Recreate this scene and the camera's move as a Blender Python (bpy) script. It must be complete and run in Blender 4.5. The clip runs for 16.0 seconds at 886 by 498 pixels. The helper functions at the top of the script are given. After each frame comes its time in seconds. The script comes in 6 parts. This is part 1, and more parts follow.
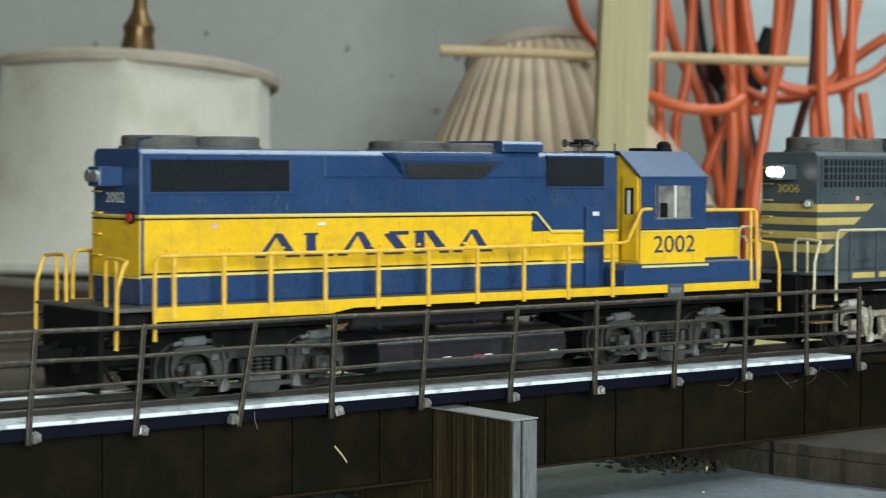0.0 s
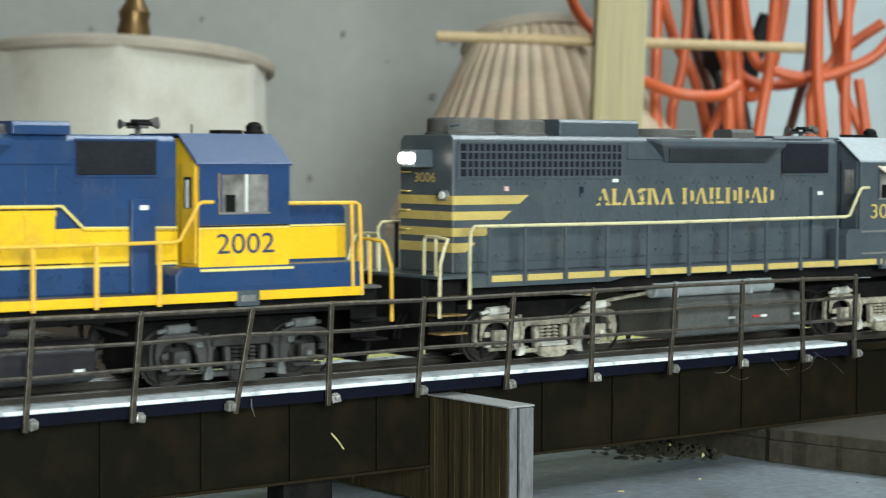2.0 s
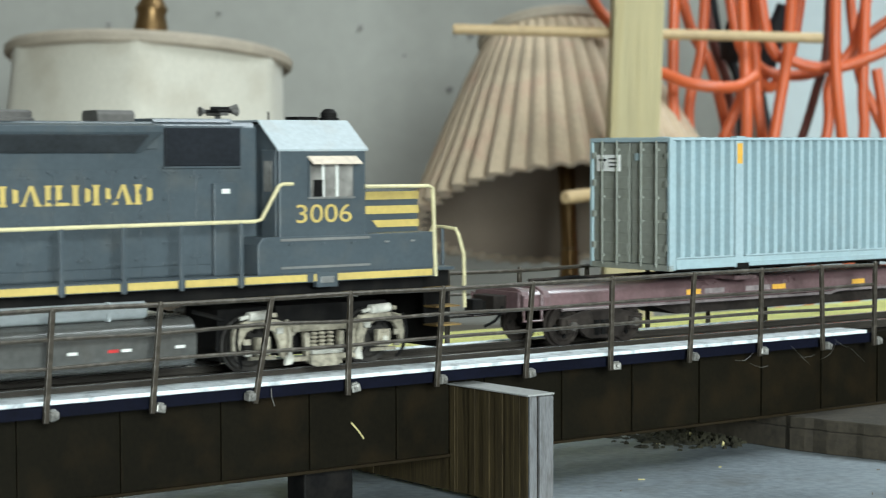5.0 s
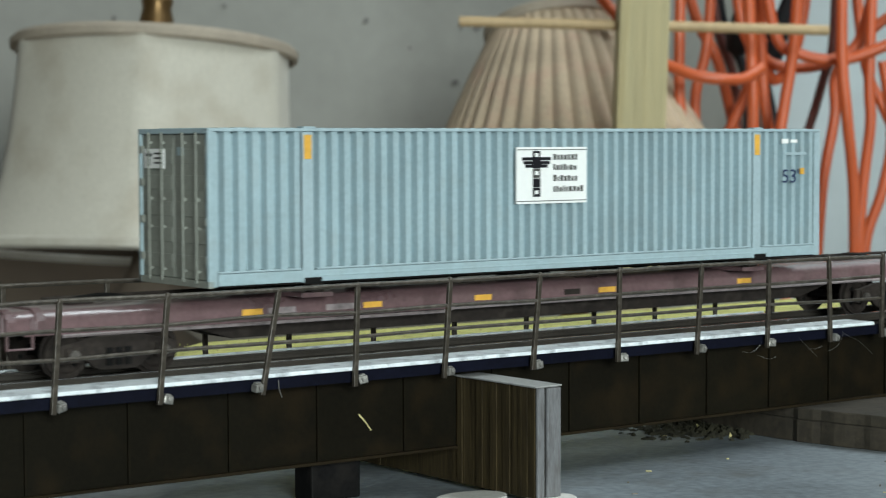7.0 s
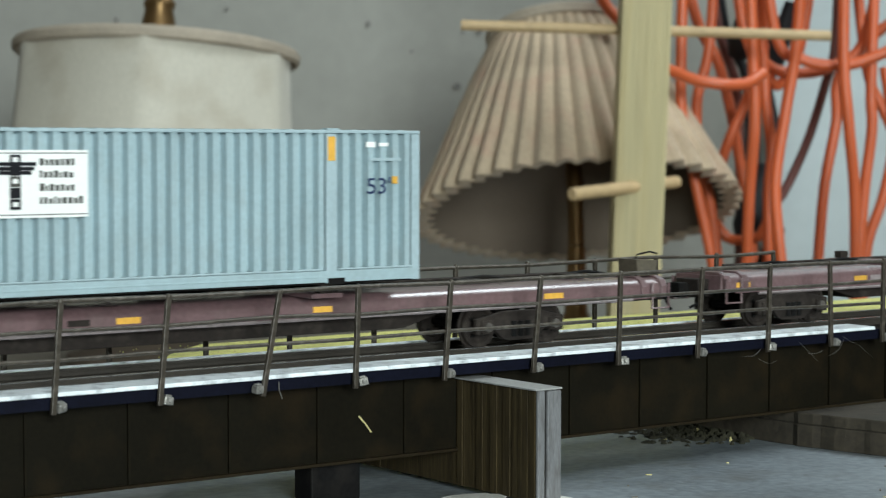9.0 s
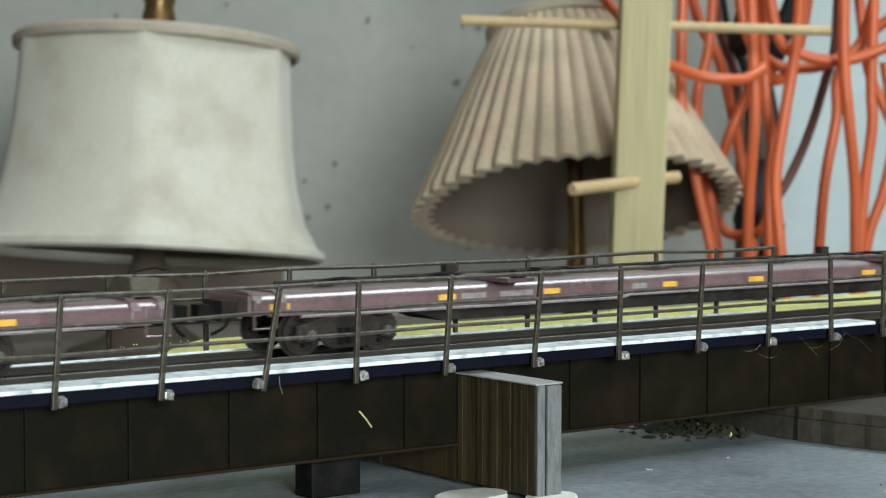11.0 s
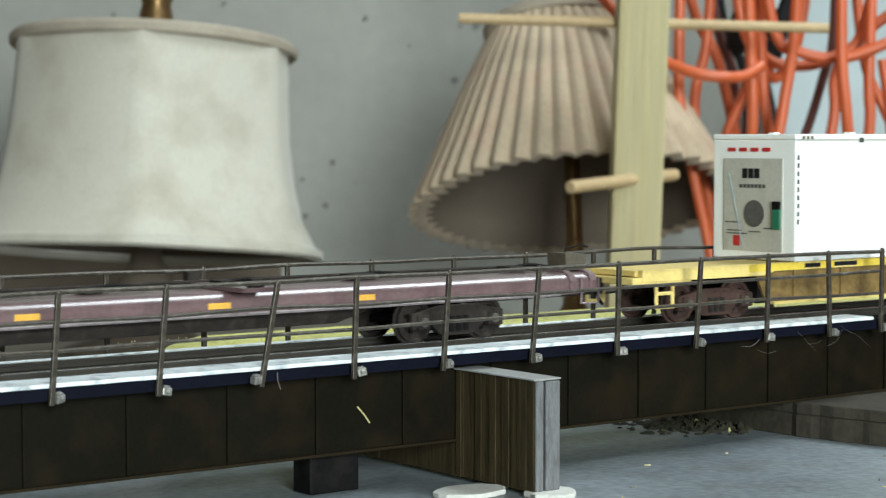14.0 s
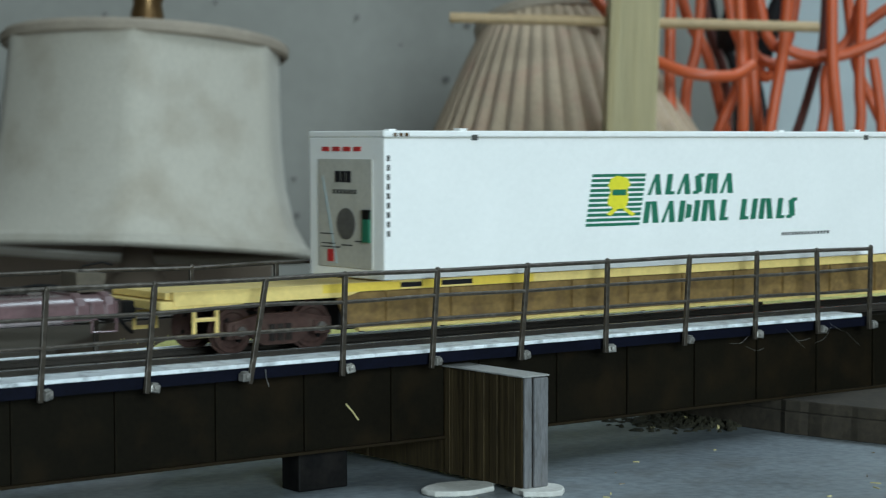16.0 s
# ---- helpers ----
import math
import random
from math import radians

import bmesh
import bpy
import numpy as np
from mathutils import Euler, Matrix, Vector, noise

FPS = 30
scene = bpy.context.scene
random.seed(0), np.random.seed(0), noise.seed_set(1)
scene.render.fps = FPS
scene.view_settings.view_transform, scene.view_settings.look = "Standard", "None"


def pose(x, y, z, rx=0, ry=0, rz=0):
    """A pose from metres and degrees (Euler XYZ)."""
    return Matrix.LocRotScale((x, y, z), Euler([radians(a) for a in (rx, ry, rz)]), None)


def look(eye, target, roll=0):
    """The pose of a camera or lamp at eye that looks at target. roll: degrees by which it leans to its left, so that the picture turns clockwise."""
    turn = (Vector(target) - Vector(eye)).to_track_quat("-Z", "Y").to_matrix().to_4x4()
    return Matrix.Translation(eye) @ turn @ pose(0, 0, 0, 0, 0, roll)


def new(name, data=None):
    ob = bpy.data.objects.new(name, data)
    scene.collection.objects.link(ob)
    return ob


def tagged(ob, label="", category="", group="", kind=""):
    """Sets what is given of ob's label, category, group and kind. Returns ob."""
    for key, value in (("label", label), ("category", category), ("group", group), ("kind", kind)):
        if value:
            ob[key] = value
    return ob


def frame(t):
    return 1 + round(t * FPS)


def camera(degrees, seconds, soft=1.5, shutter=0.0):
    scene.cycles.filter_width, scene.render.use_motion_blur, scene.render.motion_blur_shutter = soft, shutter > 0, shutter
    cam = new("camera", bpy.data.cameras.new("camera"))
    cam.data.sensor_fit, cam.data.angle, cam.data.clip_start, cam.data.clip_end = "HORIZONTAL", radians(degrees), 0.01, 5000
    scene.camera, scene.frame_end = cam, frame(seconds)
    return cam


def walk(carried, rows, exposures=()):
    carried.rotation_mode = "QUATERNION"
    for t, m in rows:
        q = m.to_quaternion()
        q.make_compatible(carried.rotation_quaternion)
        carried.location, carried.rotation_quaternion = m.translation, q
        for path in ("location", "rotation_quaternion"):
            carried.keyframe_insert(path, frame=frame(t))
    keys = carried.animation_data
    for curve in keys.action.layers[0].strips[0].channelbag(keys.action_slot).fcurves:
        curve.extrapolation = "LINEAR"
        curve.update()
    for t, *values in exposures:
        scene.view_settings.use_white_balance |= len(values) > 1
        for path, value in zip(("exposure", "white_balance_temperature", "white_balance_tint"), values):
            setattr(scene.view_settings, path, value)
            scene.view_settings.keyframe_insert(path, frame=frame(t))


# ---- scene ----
cam = camera(25.3, 16.0, soft=1.2, shutter=0.35)
cam.data.dof.use_dof = True
cam.data.dof.focus_distance = 0.46
cam.data.dof.aperture_fstop = 48.0
walk(cam, [
    (0.0, pose(-0.1803, -0.3700, 0.0487, 87.65, -0.22, -37.75)),
    (0.5, pose(-0.1806, -0.3700, 0.0487, 87.49, -0.10, -37.79)),
    (1.0, pose(-0.1804, -0.3697, 0.0489, 87.33, -0.15, -37.81)),
    (1.5, pose(-0.1806, -0.3699, 0.0488, 87.26, -0.16, -37.91)),
    (2.0, pose(-0.1806, -0.3699, 0.0491, 87.23, -0.26, -37.88)),
    (2.5, pose(-0.1806, -0.3693, 0.0485, 87.19, -0.21, -37.87)),
    (3.0, pose(-0.1803, -0.3692, 0.0481, 87.15, 0.02, -37.76)),
    (3.5, pose(-0.1807, -0.3696, 0.0485, 87.12, 0.12, -37.63)),
    (4.0, pose(-0.1810, -0.3704, 0.0485, 87.20, 0.05, -37.45)),
    (4.5, pose(-0.1809, -0.3700, 0.0485, 87.26, -0.11, -37.41)),
    (5.0, pose(-0.1807, -0.3699, 0.0478, 87.08, 0.16, -37.37)),
    (7.5, pose(-0.1808, -0.3692, 0.0473, 86.88, 0.16, -37.20)),
    (8.0, pose(-0.1807, -0.3694, 0.0471, 86.93, 0.08, -37.26)),
    (8.5, pose(-0.1810, -0.3698, 0.0470, 86.97, 0.01, -37.27)),
    (9.0, pose(-0.1808, -0.3692, 0.0470, 87.00, -0.10, -37.18)),
    (11.5, pose(-0.1808, -0.3692, 0.0467, 86.84, 0.01, -37.17)),
    (12.0, pose(-0.1804, -0.3688, 0.0454, 86.80, 0.20, -37.18)),
    (12.5, pose(-0.1803, -0.3689, 0.0455, 86.77, 0.27, -37.27)),
    (13.0, pose(-0.1806, -0.3691, 0.0459, 86.79, 0.19, -37.33)),
    (13.5, pose(-0.1806, -0.3694, 0.0461, 86.80, 0.22, -37.32)),
    (14.0, pose(-0.1806, -0.3689, 0.0460, 86.85, 0.03, -37.24)),
    (14.5, pose(-0.1807, -0.3686, 0.0461, 86.90, 0.01, -37.18)),
    (15.0, pose(-0.1805, -0.3689, 0.0457, 86.80, 0.13, -37.23)),
    (15.5, pose(-0.1800, -0.3686, 0.0451, 86.76, 0.25, -37.33)),
    (16.0, pose(-0.1802, -0.3699, 0.0454, 86.85, 0.08, -37.46)),
], exposures=[(0.0, -0.12, 6350, 8), (1.0, -0.06, 6350, 8), (2.0, 0.12, 6350, 8), (3.5, 0.31, 6200, 8), (5.0, 0.25, 6300, 8), (7.5, -0.29, 6400, 9), (9.0, -0.14, 6400, 9), (11.5, 0.11, 6350, 8), (12.5, 0.14, 6350, 8), (14.5, 0.16, 6350, 8), (15.2, -0.26, 6200, 7), (16.0, -0.66, 5800, 5)])

# how far the train has rolled, in millimetres, towards -x
ROLLED = [(0.0, 0.0), (0.5, 31.0), (1.0, 60.3), (1.5, 91.8), (2.0, 124.2), (2.5, 157.2), (3.0, 189.2), (3.5, 220.4),
          (4.0, 251.7), (4.5, 283.6), (5.0, 316.0), (6.25, 399.7), (7.5, 483.6), (8.0, 516.2), (8.5, 548.6), (9.0, 581.5),
          (10.25, 670.0), (11.5, 759.8), (12.0, 794.8), (12.5, 829.8), (13.0, 864.1), (13.5, 897.5), (14.0, 929.0),
          (14.5, 959.6), (15.0, 992.2), (15.5, 1024.9), (16.0, 1057.4)]

# ---- light ----
world = bpy.data.worlds.new("world")
scene.world = world
world.use_nodes = True
wn = world.node_tree.nodes
sky = wn.new("ShaderNodeTexSky")
sky.sky_type = "NISHITA"
sky.sun_disc = False
sky.sun_elevation = radians(40)
sky.sun_rotation = radians(120)
wn["Background"].inputs["Strength"].default_value = 0.05
world.node_tree.links.new(sky.outputs[0], wn["Background"].inputs["Color"])

TURN = radians(37.3)          # the back wall stands square to this heading


def room(right, ahead, z):
    """A place in the garage, metres right of and ahead of where the filming is done."""
    return Vector((-0.1805 + right * math.cos(TURN) + ahead * math.sin(TURN),
                   -0.369 - right * math.sin(TURN) + ahead * math.cos(TURN), z))


def area_lamp(name, eye, target, w, h, power, colour):
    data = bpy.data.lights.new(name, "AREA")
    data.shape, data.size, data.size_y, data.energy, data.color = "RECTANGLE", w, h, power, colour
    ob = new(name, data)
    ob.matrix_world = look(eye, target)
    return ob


# Unseen source behind on the right, placed from the lampshades' shading and shadow.
area_lamp("assumed_window_light", room(0.85, -2.17, 0.62), room(0.05, 0.9, 0.05), 0.95, 0.8, 97, (0.9, 1.0, 0.98))
# Unseen lamp overhead, added for bright top faces and edge highlights.
area_lamp("overhead_added_light", room(1.05, 0.9, 1.72), room(0.75, 0.7, 0.0), 0.95, 0.85, 35, (0.88, 0.98, 1.0))


# ---- materials ----
def material(name, colour, rough=0.5, metal=0.0, vary=0.25, coarse=60.0, fine=900.0, bump=0.15, dirt=None, dirt_amount=0.35,
             stretch=(1, 1, 1), emit=0.0, coat=0.0, sheen=0.0, gloss=0.5):
    m = bpy.data.materials.new(name)
    m.use_nodes = True
    n, l = m.node_tree.nodes, m.node_tree.links
    b = n["Principled BSDF"]
    co = n.new("ShaderNodeTexCoord")
    mp = n.new("ShaderNodeMapping")
    mp.inputs["Scale"].default_value = stretch
    l.new(co.outputs["Object"], mp.inputs["Vector"])

    def grain(scale, detail):
        t = n.new("ShaderNodeTexNoise")
        t.inputs["Scale"].default_value, t.inputs["Detail"].default_value = scale, detail
        l.new(mp.outputs["Vector"], t.inputs["Vector"])
        return t

    big, small = grain(coarse, 4), grain(fine, 3)
    add = n.new("ShaderNodeMath")
    add.operation = "MULTIPLY_ADD"
    add.inputs[1].default_value = 0.5
    l.new(small.outputs["Fac"], add.inputs[0])
    half = n.new("ShaderNodeMath")
    half.operation = "MULTIPLY"
    half.inputs[1].default_value = 0.5
    l.new(big.outputs["Fac"], half.inputs[0])
    l.new(half.outputs[0], add.inputs[2])
    ramp = n.new("ShaderNodeValToRGB")
    lo = [c * (1 - vary) for c in colour]
    hi = [min(1, c * (1 + vary)) for c in colour]
    ramp.color_ramp.elements[0].position, ramp.color_ramp.elements[0].color = 0.32, (*lo, 1)
    ramp.color_ramp.elements[1].position, ramp.color_ramp.elements[1].color = 0.68, (*hi, 1)
    l.new(add.outputs[0], ramp.inputs["Fac"])
    out = ramp.outputs["Color"]
    if dirt:
        stain = grain(coarse * 2.7, 6)
        mask = n.new("ShaderNodeMapRange")
        mask.inputs["From Min"].default_value, mask.inputs["From Max"].default_value = 0.5, 0.78
        mask.inputs["To Max"].default_value = dirt_amount
        l.new(stain.outputs["Fac"], mask.inputs["Value"])
        mix = n.new("ShaderNodeMix")
        mix.data_type = "RGBA"
        l.new(mask.outputs["Result"], mix.inputs["Factor"])
        l.new(out, mix.inputs["A"])
        mix.inputs["B"].default_value = (*dirt, 1)
        out = mix.outputs["Result"]
    l.new(out, b.inputs["Base Color"])
    rr = n.new("ShaderNodeMapRange")
    rr.inputs["To Min"].default_value, rr.inputs["To Max"].default_value = max(0.03, rough - 0.1), min(1, rough + 0.1)
    l.new(big.outputs["Fac"], rr.inputs["Value"])
    l.new(rr.outputs["Result"], b.inputs["Roughness"])
    b.inputs["Metallic"].default_value = metal
    b.inputs["Specular IOR Level"].default_value = gloss
    b.inputs["Coat Weight"].default_value = coat
    b.inputs["Coat Roughness"].default_value = 0.24
    b.inputs["Sheen Weight"].default_value = sheen
    if bump:
        bp = n.new("ShaderNodeBump")
        bp.inputs["Strength"].default_value, bp.inputs["Distance"].default_value = bump, 0.3 / fine
        l.new(add.outputs[0], bp.inputs["Height"])
        l.new(bp.outputs["Normal"], b.inputs["Normal"])
    if emit:
        b.inputs["Emission Color"].default_value = (1.0, 0.93, 0.8, 1)
        b.inputs["Emission Strength"].default_value = emit
    return m


GRIME = (0.09, 0.075, 0.06)
blue = material("blue_paint", (0.019, 0.052, 0.14), 0.3, vary=0.15, dirt=(0.08, 0.09, 0.12), dirt_amount=0.25)
yellow = material("yellow_paint", (0.84, 0.5, 0.012), 0.42, vary=0.1, dirt=(0.4, 0.26, 0.06), dirt_amount=0.5)
orange_rail = material("railing_yellow_paint", (0.8, 0.47, 0.05), 0.45, vary=0.2, coarse=150, dirt=(0.55, 0.25, 0.06), dirt_amount=0.4)
cream_stripe = material("pale_yellow_stripe", (0.75, 0.62, 0.2), 0.45, vary=0.1)
black_paint = material("black_paint", (0.012, 0.012, 0.015), 0.5, gloss=0.18, vary=0.3)
grille_black = material("dark_grille", (0.012, 0.014, 0.018), 0.55, gloss=0.18, vary=0.4)
slate = material("slate_grey_paint", (0.062, 0.078, 0.09), 0.34, vary=0.15, dirt=(0.13, 0.125, 0.11), dirt_amount=0.3)
duct_mesh = material("dark_duct_mesh", (0.03, 0.034, 0.038), 0.5, vary=0.4, coarse=200)
pink_sticker = material("pale_pink_sticker", (0.7, 0.45, 0.42), 0.5)
gold = material("gold_paint", (0.56, 0.42, 0.13), 0.45, vary=0.14, dirt=(0.3, 0.22, 0.1), dirt_amount=0.4)
pale_rail = material("pale_gold_railing", (0.6, 0.53, 0.31), 0.45, vary=0.2, coarse=150)
fan_grey = material("weathered_fan_grey", (0.085, 0.08, 0.075), 0.7, vary=0.3, coarse=120, dirt=(0.16, 0.15, 0.13))
white_print = material("white_lettering", (0.72, 0.72, 0.68), 0.5, vary=0.12)
navy_print = material("navy_lettering", (0.02, 0.035, 0.1), 0.45, vary=0.2)
under = material("black_underframe", (0.006, 0.0056, 0.0055), 0.7, gloss=0.12, vary=0.5, dirt=GRIME, dirt_amount=0.12)
# Near-black navy: shadow below and inside the walkways is put into this colour.
shadow_navy = material("shadow_navy_board", (0.0028, 0.0035, 0.01), 0.6, gloss=0.12, vary=0.4)
truck_grey = material("weathered_truck_grey", (0.042, 0.04, 0.037), 0.65, vary=0.4, coarse=140, dirt=(0.05, 0.045, 0.04), dirt_amount=0.6)
truck_tan = material("weathered_truck_tan", (0.33, 0.295, 0.225), 0.55, vary=0.5, coarse=150, dirt=(0.04, 0.032, 0.025), dirt_amount=1.0)
truck_brown = material("dark_brown_truck", (0.022, 0.017, 0.0145), 0.75, gloss=0.18, vary=0.4, coarse=140, dirt=GRIME)
truck_rust = material("rust_brown_truck", (0.06, 0.033, 0.027), 0.75, gloss=0.18, vary=0.35, coarse=140, dirt=GRIME)
wheel_steel = material("wheel_steel", (0.16, 0.145, 0.13), 0.45, 0.7, vary=0.3)
tank_grey = material("tank_grey", (0.085, 0.085, 0.08), 0.2, vary=0.25, dirt=GRIME, coat=0.6)
tank_black = material("tank_black", (0.018, 0.016, 0.02), 0.3, gloss=0.5, vary=0.3, dirt=GRIME, dirt_amount=0.2)
red_print = material("red_marking", (0.5, 0.03, 0.03), 0.5)
glass_dark = material("cab_glass", (0.2, 0.19, 0.175), 0.1, vary=0.75, coarse=110, fine=300, bump=0)
lamp_glow = material("lit_headlight", (1, 0.95, 0.85), 0.3, vary=0.0, emit=25)
can_blue = material("pale_blue_container_paint", (0.335, 0.44, 0.475), 0.42, vary=0.12, dirt=(0.3, 0.34, 0.34), dirt_amount=0.35)
can_edge = material("pale_blue_grey_post", (0.345, 0.44, 0.475), 0.5, vary=0.12)
can_door = material("grey_green_container_doors", (0.25, 0.26, 0.225), 0.55, vary=0.15, dirt=(0.12, 0.12, 0.1))
drab_brown = material("drab_brown_stand", (0.085, 0.07, 0.048), 0.7, vary=0.4, coarse=160, dirt=GRIME)
orange_tag = material("amber_tag", (0.75, 0.4, 0.06), 0.5, vary=0.15)
white_sign = material("white_sign", (0.86, 0.86, 0.84), 0.5, vary=0.04)
reefer_white = material("white_container_paint", (0.92, 0.92, 0.9), 0.35, vary=0.03)
reefer_grey = material("grey_unit_panel", (0.5, 0.485, 0.43), 0.5, vary=0.1, dirt=(0.25, 0.24, 0.22))
green_print = material("dark_green_print", (0.02, 0.16, 0.09), 0.5, vary=0.1)
lemon_print = material("lemon_print", (0.8, 0.72, 0.03), 0.5, vary=0.1)
maroon = material("maroon_car_paint", (0.15, 0.09, 0.094), 0.3, vary=0.3, dirt=(0.17, 0.125, 0.12), dirt_amount=0.5, coat=0.7)
dull_mark = material("worn_pale_marking", (0.24, 0.2, 0.2), 0.6, vary=0.4, coarse=300)
car_yellow = material("faded_yellow_car_paint", (0.76, 0.58, 0.2), 0.5, vary=0.14, dirt=(0.42, 0.28, 0.1), dirt_amount=0.4)
car_tan = material("rusty_tan_web", (0.2, 0.125, 0.04), 0.55, vary=0.4, coarse=90, dirt=(0.07, 0.036, 0.016), dirt_amount=0.9)
car_lemon = material("fresher_yellow_patch", (0.76, 0.55, 0.07), 0.5, vary=0.12)
steel = material("steel_grey", (0.3, 0.3, 0.29), 0.4, 0.6, vary=0.2)
rail_steel = material("rail_steel", (0.6, 0.6, 0.6), 0.22, 0.9, vary=0.15)
rail_side = material("brown_rail_side", (0.03, 0.024, 0.018), 0.7, vary=0.3)
tie_wood = material("dark_tie", (0.006, 0.006, 0.0085), 0.85, gloss=0.1, vary=0.5, coarse=200)
girder_paint = material("dark_olive_girder", (0.0068, 0.0056, 0.003), 0.6, gloss=0.08, vary=0.35, coarse=35, dirt=(0.022, 0.014, 0.006), dirt_amount=0.6)
girder_rust = material("rusty_brown_flange", (0.016, 0.011, 0.005), 0.7, gloss=0.1, vary=0.4, coarse=50, dirt=(0.02, 0.015, 0.008), dirt_amount=0.6)
walk_white = material("whitewashed_walkway", (0.8, 0.85, 0.88), 0.45, vary=0.14, coarse=110, fine=500, dirt=(0.1, 0.11, 0.13), dirt_amount=0.8, bump=0.7)
post_metal = material("brown_bronze_railing", (0.055, 0.045, 0.034), 0.4, 0.3, vary=0.35, coarse=200, dirt=(0.2, 0.18, 0.15), dirt_amount=0.5)
bolt_metal = material("bolt_grey", (0.25, 0.24, 0.22), 0.4, 0.5, vary=0.3, coarse=300)
ply = material("brown_plywood_edge", (0.036, 0.026, 0.012), 0.7, gloss=0.18, vary=0.6, coarse=40, fine=300, stretch=(1, 12, 0.6), dirt=(0.075, 0.055, 0.022), dirt_amount=0.7)
pale_wood = material("pale_grey_wood_edge", (0.3, 0.3, 0.29), 0.7, vary=0.25, coarse=80)
ply_end = material("weathered_grey_wood", (0.15, 0.15, 0.155), 0.6, vary=0.32, coarse=70, stretch=(5, 5, 0.8), dirt=(0.05, 0.04, 0.03), dirt_amount=0.8)
plaster = material("white_plaster_pad", (0.62, 0.61, 0.57), 0.85, vary=0.15, coarse=60, dirt=(0.3, 0.27, 0.22))
bench_top = material("blue_grey_bench", (0.19, 0.215, 0.235), 0.45, vary=0.4, coarse=22, fine=420, bump=0.6, dirt=(0.13, 0.13, 0.125), dirt_amount=0.7)
mat_green = material("yellow_green_scatter", (0.62, 0.6, 0.2), 0.9, vary=0.3, coarse=60, fine=700, bump=0.8, dirt=(0.25, 0.27, 0.06), dirt_amount=0.5)
straw_mat = material("dry_straw", (0.55, 0.48, 0.22), 0.7)
board_brown = material("dull_brown_board", (0.16, 0.14, 0.11), 0.75, vary=0.25, coarse=20)
stone = material("brown_cast_stone", (0.037, 0.029, 0.019), 0.85, vary=0.5, coarse=38, fine=600, bump=0.8, dirt=(0.02, 0.017, 0.01), dirt_amount=0.9)
moss = material("olive_moss", (0.02, 0.018, 0.008), 0.95, vary=0.5, coarse=90, bump=0.8)
wall_paint = material("grey_wall_paint", (0.335, 0.33, 0.3), 0.8, vary=0.07, coarse=2.5, fine=60, bump=0.2, dirt=(0.27, 0.265, 0.24), dirt_amount=0.4)
wall_white = material("pale_blue_white_panel", (0.47, 0.525, 0.54), 0.6, vary=0.06, coarse=4, fine=60)
shade_cloth = material("ivory_shade_cloth", (0.57, 0.535, 0.455), 0.85, vary=0.1, coarse=9, fine=420, bump=0.25, sheen=0.2, dirt=(0.34, 0.28, 0.2), dirt_amount=0.6)
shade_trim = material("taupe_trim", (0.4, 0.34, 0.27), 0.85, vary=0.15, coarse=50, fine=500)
pleat_cloth = material("beige_pleated_cloth", (0.47, 0.365, 0.255), 0.85, vary=0.2, coarse=16, fine=420, sheen=0.2, dirt=(0.5, 0.27, 0.2), dirt_amount=0.5)
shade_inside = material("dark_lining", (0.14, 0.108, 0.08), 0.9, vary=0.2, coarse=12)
brass = material("aged_brass", (0.2, 0.12, 0.05), 0.4, 0.8, vary=0.3, coarse=40)
pine = material("pale_pine", (0.5, 0.43, 0.245), 0.6, vary=0.14, coarse=8, fine=40, stretch=(9, 9, 0.35), dirt=(0.5, 0.39, 0.18), dirt_amount=0.5)
dowel_wood = material("birch_dowel", (0.52, 0.37, 0.2), 0.55, vary=0.15, coarse=30, fine=200)
cord_orange = material("orange_cord", (0.6, 0.115, 0.035), 0.42, vary=0.12, coarse=20, dirt=(0.5, 0.14, 0.07), dirt_amount=0.3)
cord_dark = material("dark_red_brown_cord", (0.15, 0.05, 0.04), 0.5, vary=0.2, coarse=20)
black_rubber = material("black_rubber", (0.02, 0.02, 0.022), 0.6, gloss=0.18, vary=0.3, coarse=20)
# Dark brown for walls out of view, so little light bounces back.
side_paint = material("dark_unseen_wall", (0.16, 0.14, 0.115), 0.8, vary=0.2, coarse=3, fine=50)
concrete = material("garage_concrete", (0.17, 0.165, 0.155), 0.85, vary=0.2, coarse=3, fine=60)
ceiling_paint = material("ceiling_boards", (0.3, 0.28, 0.25), 0.85, vary=0.05, coarse=3, fine=50)


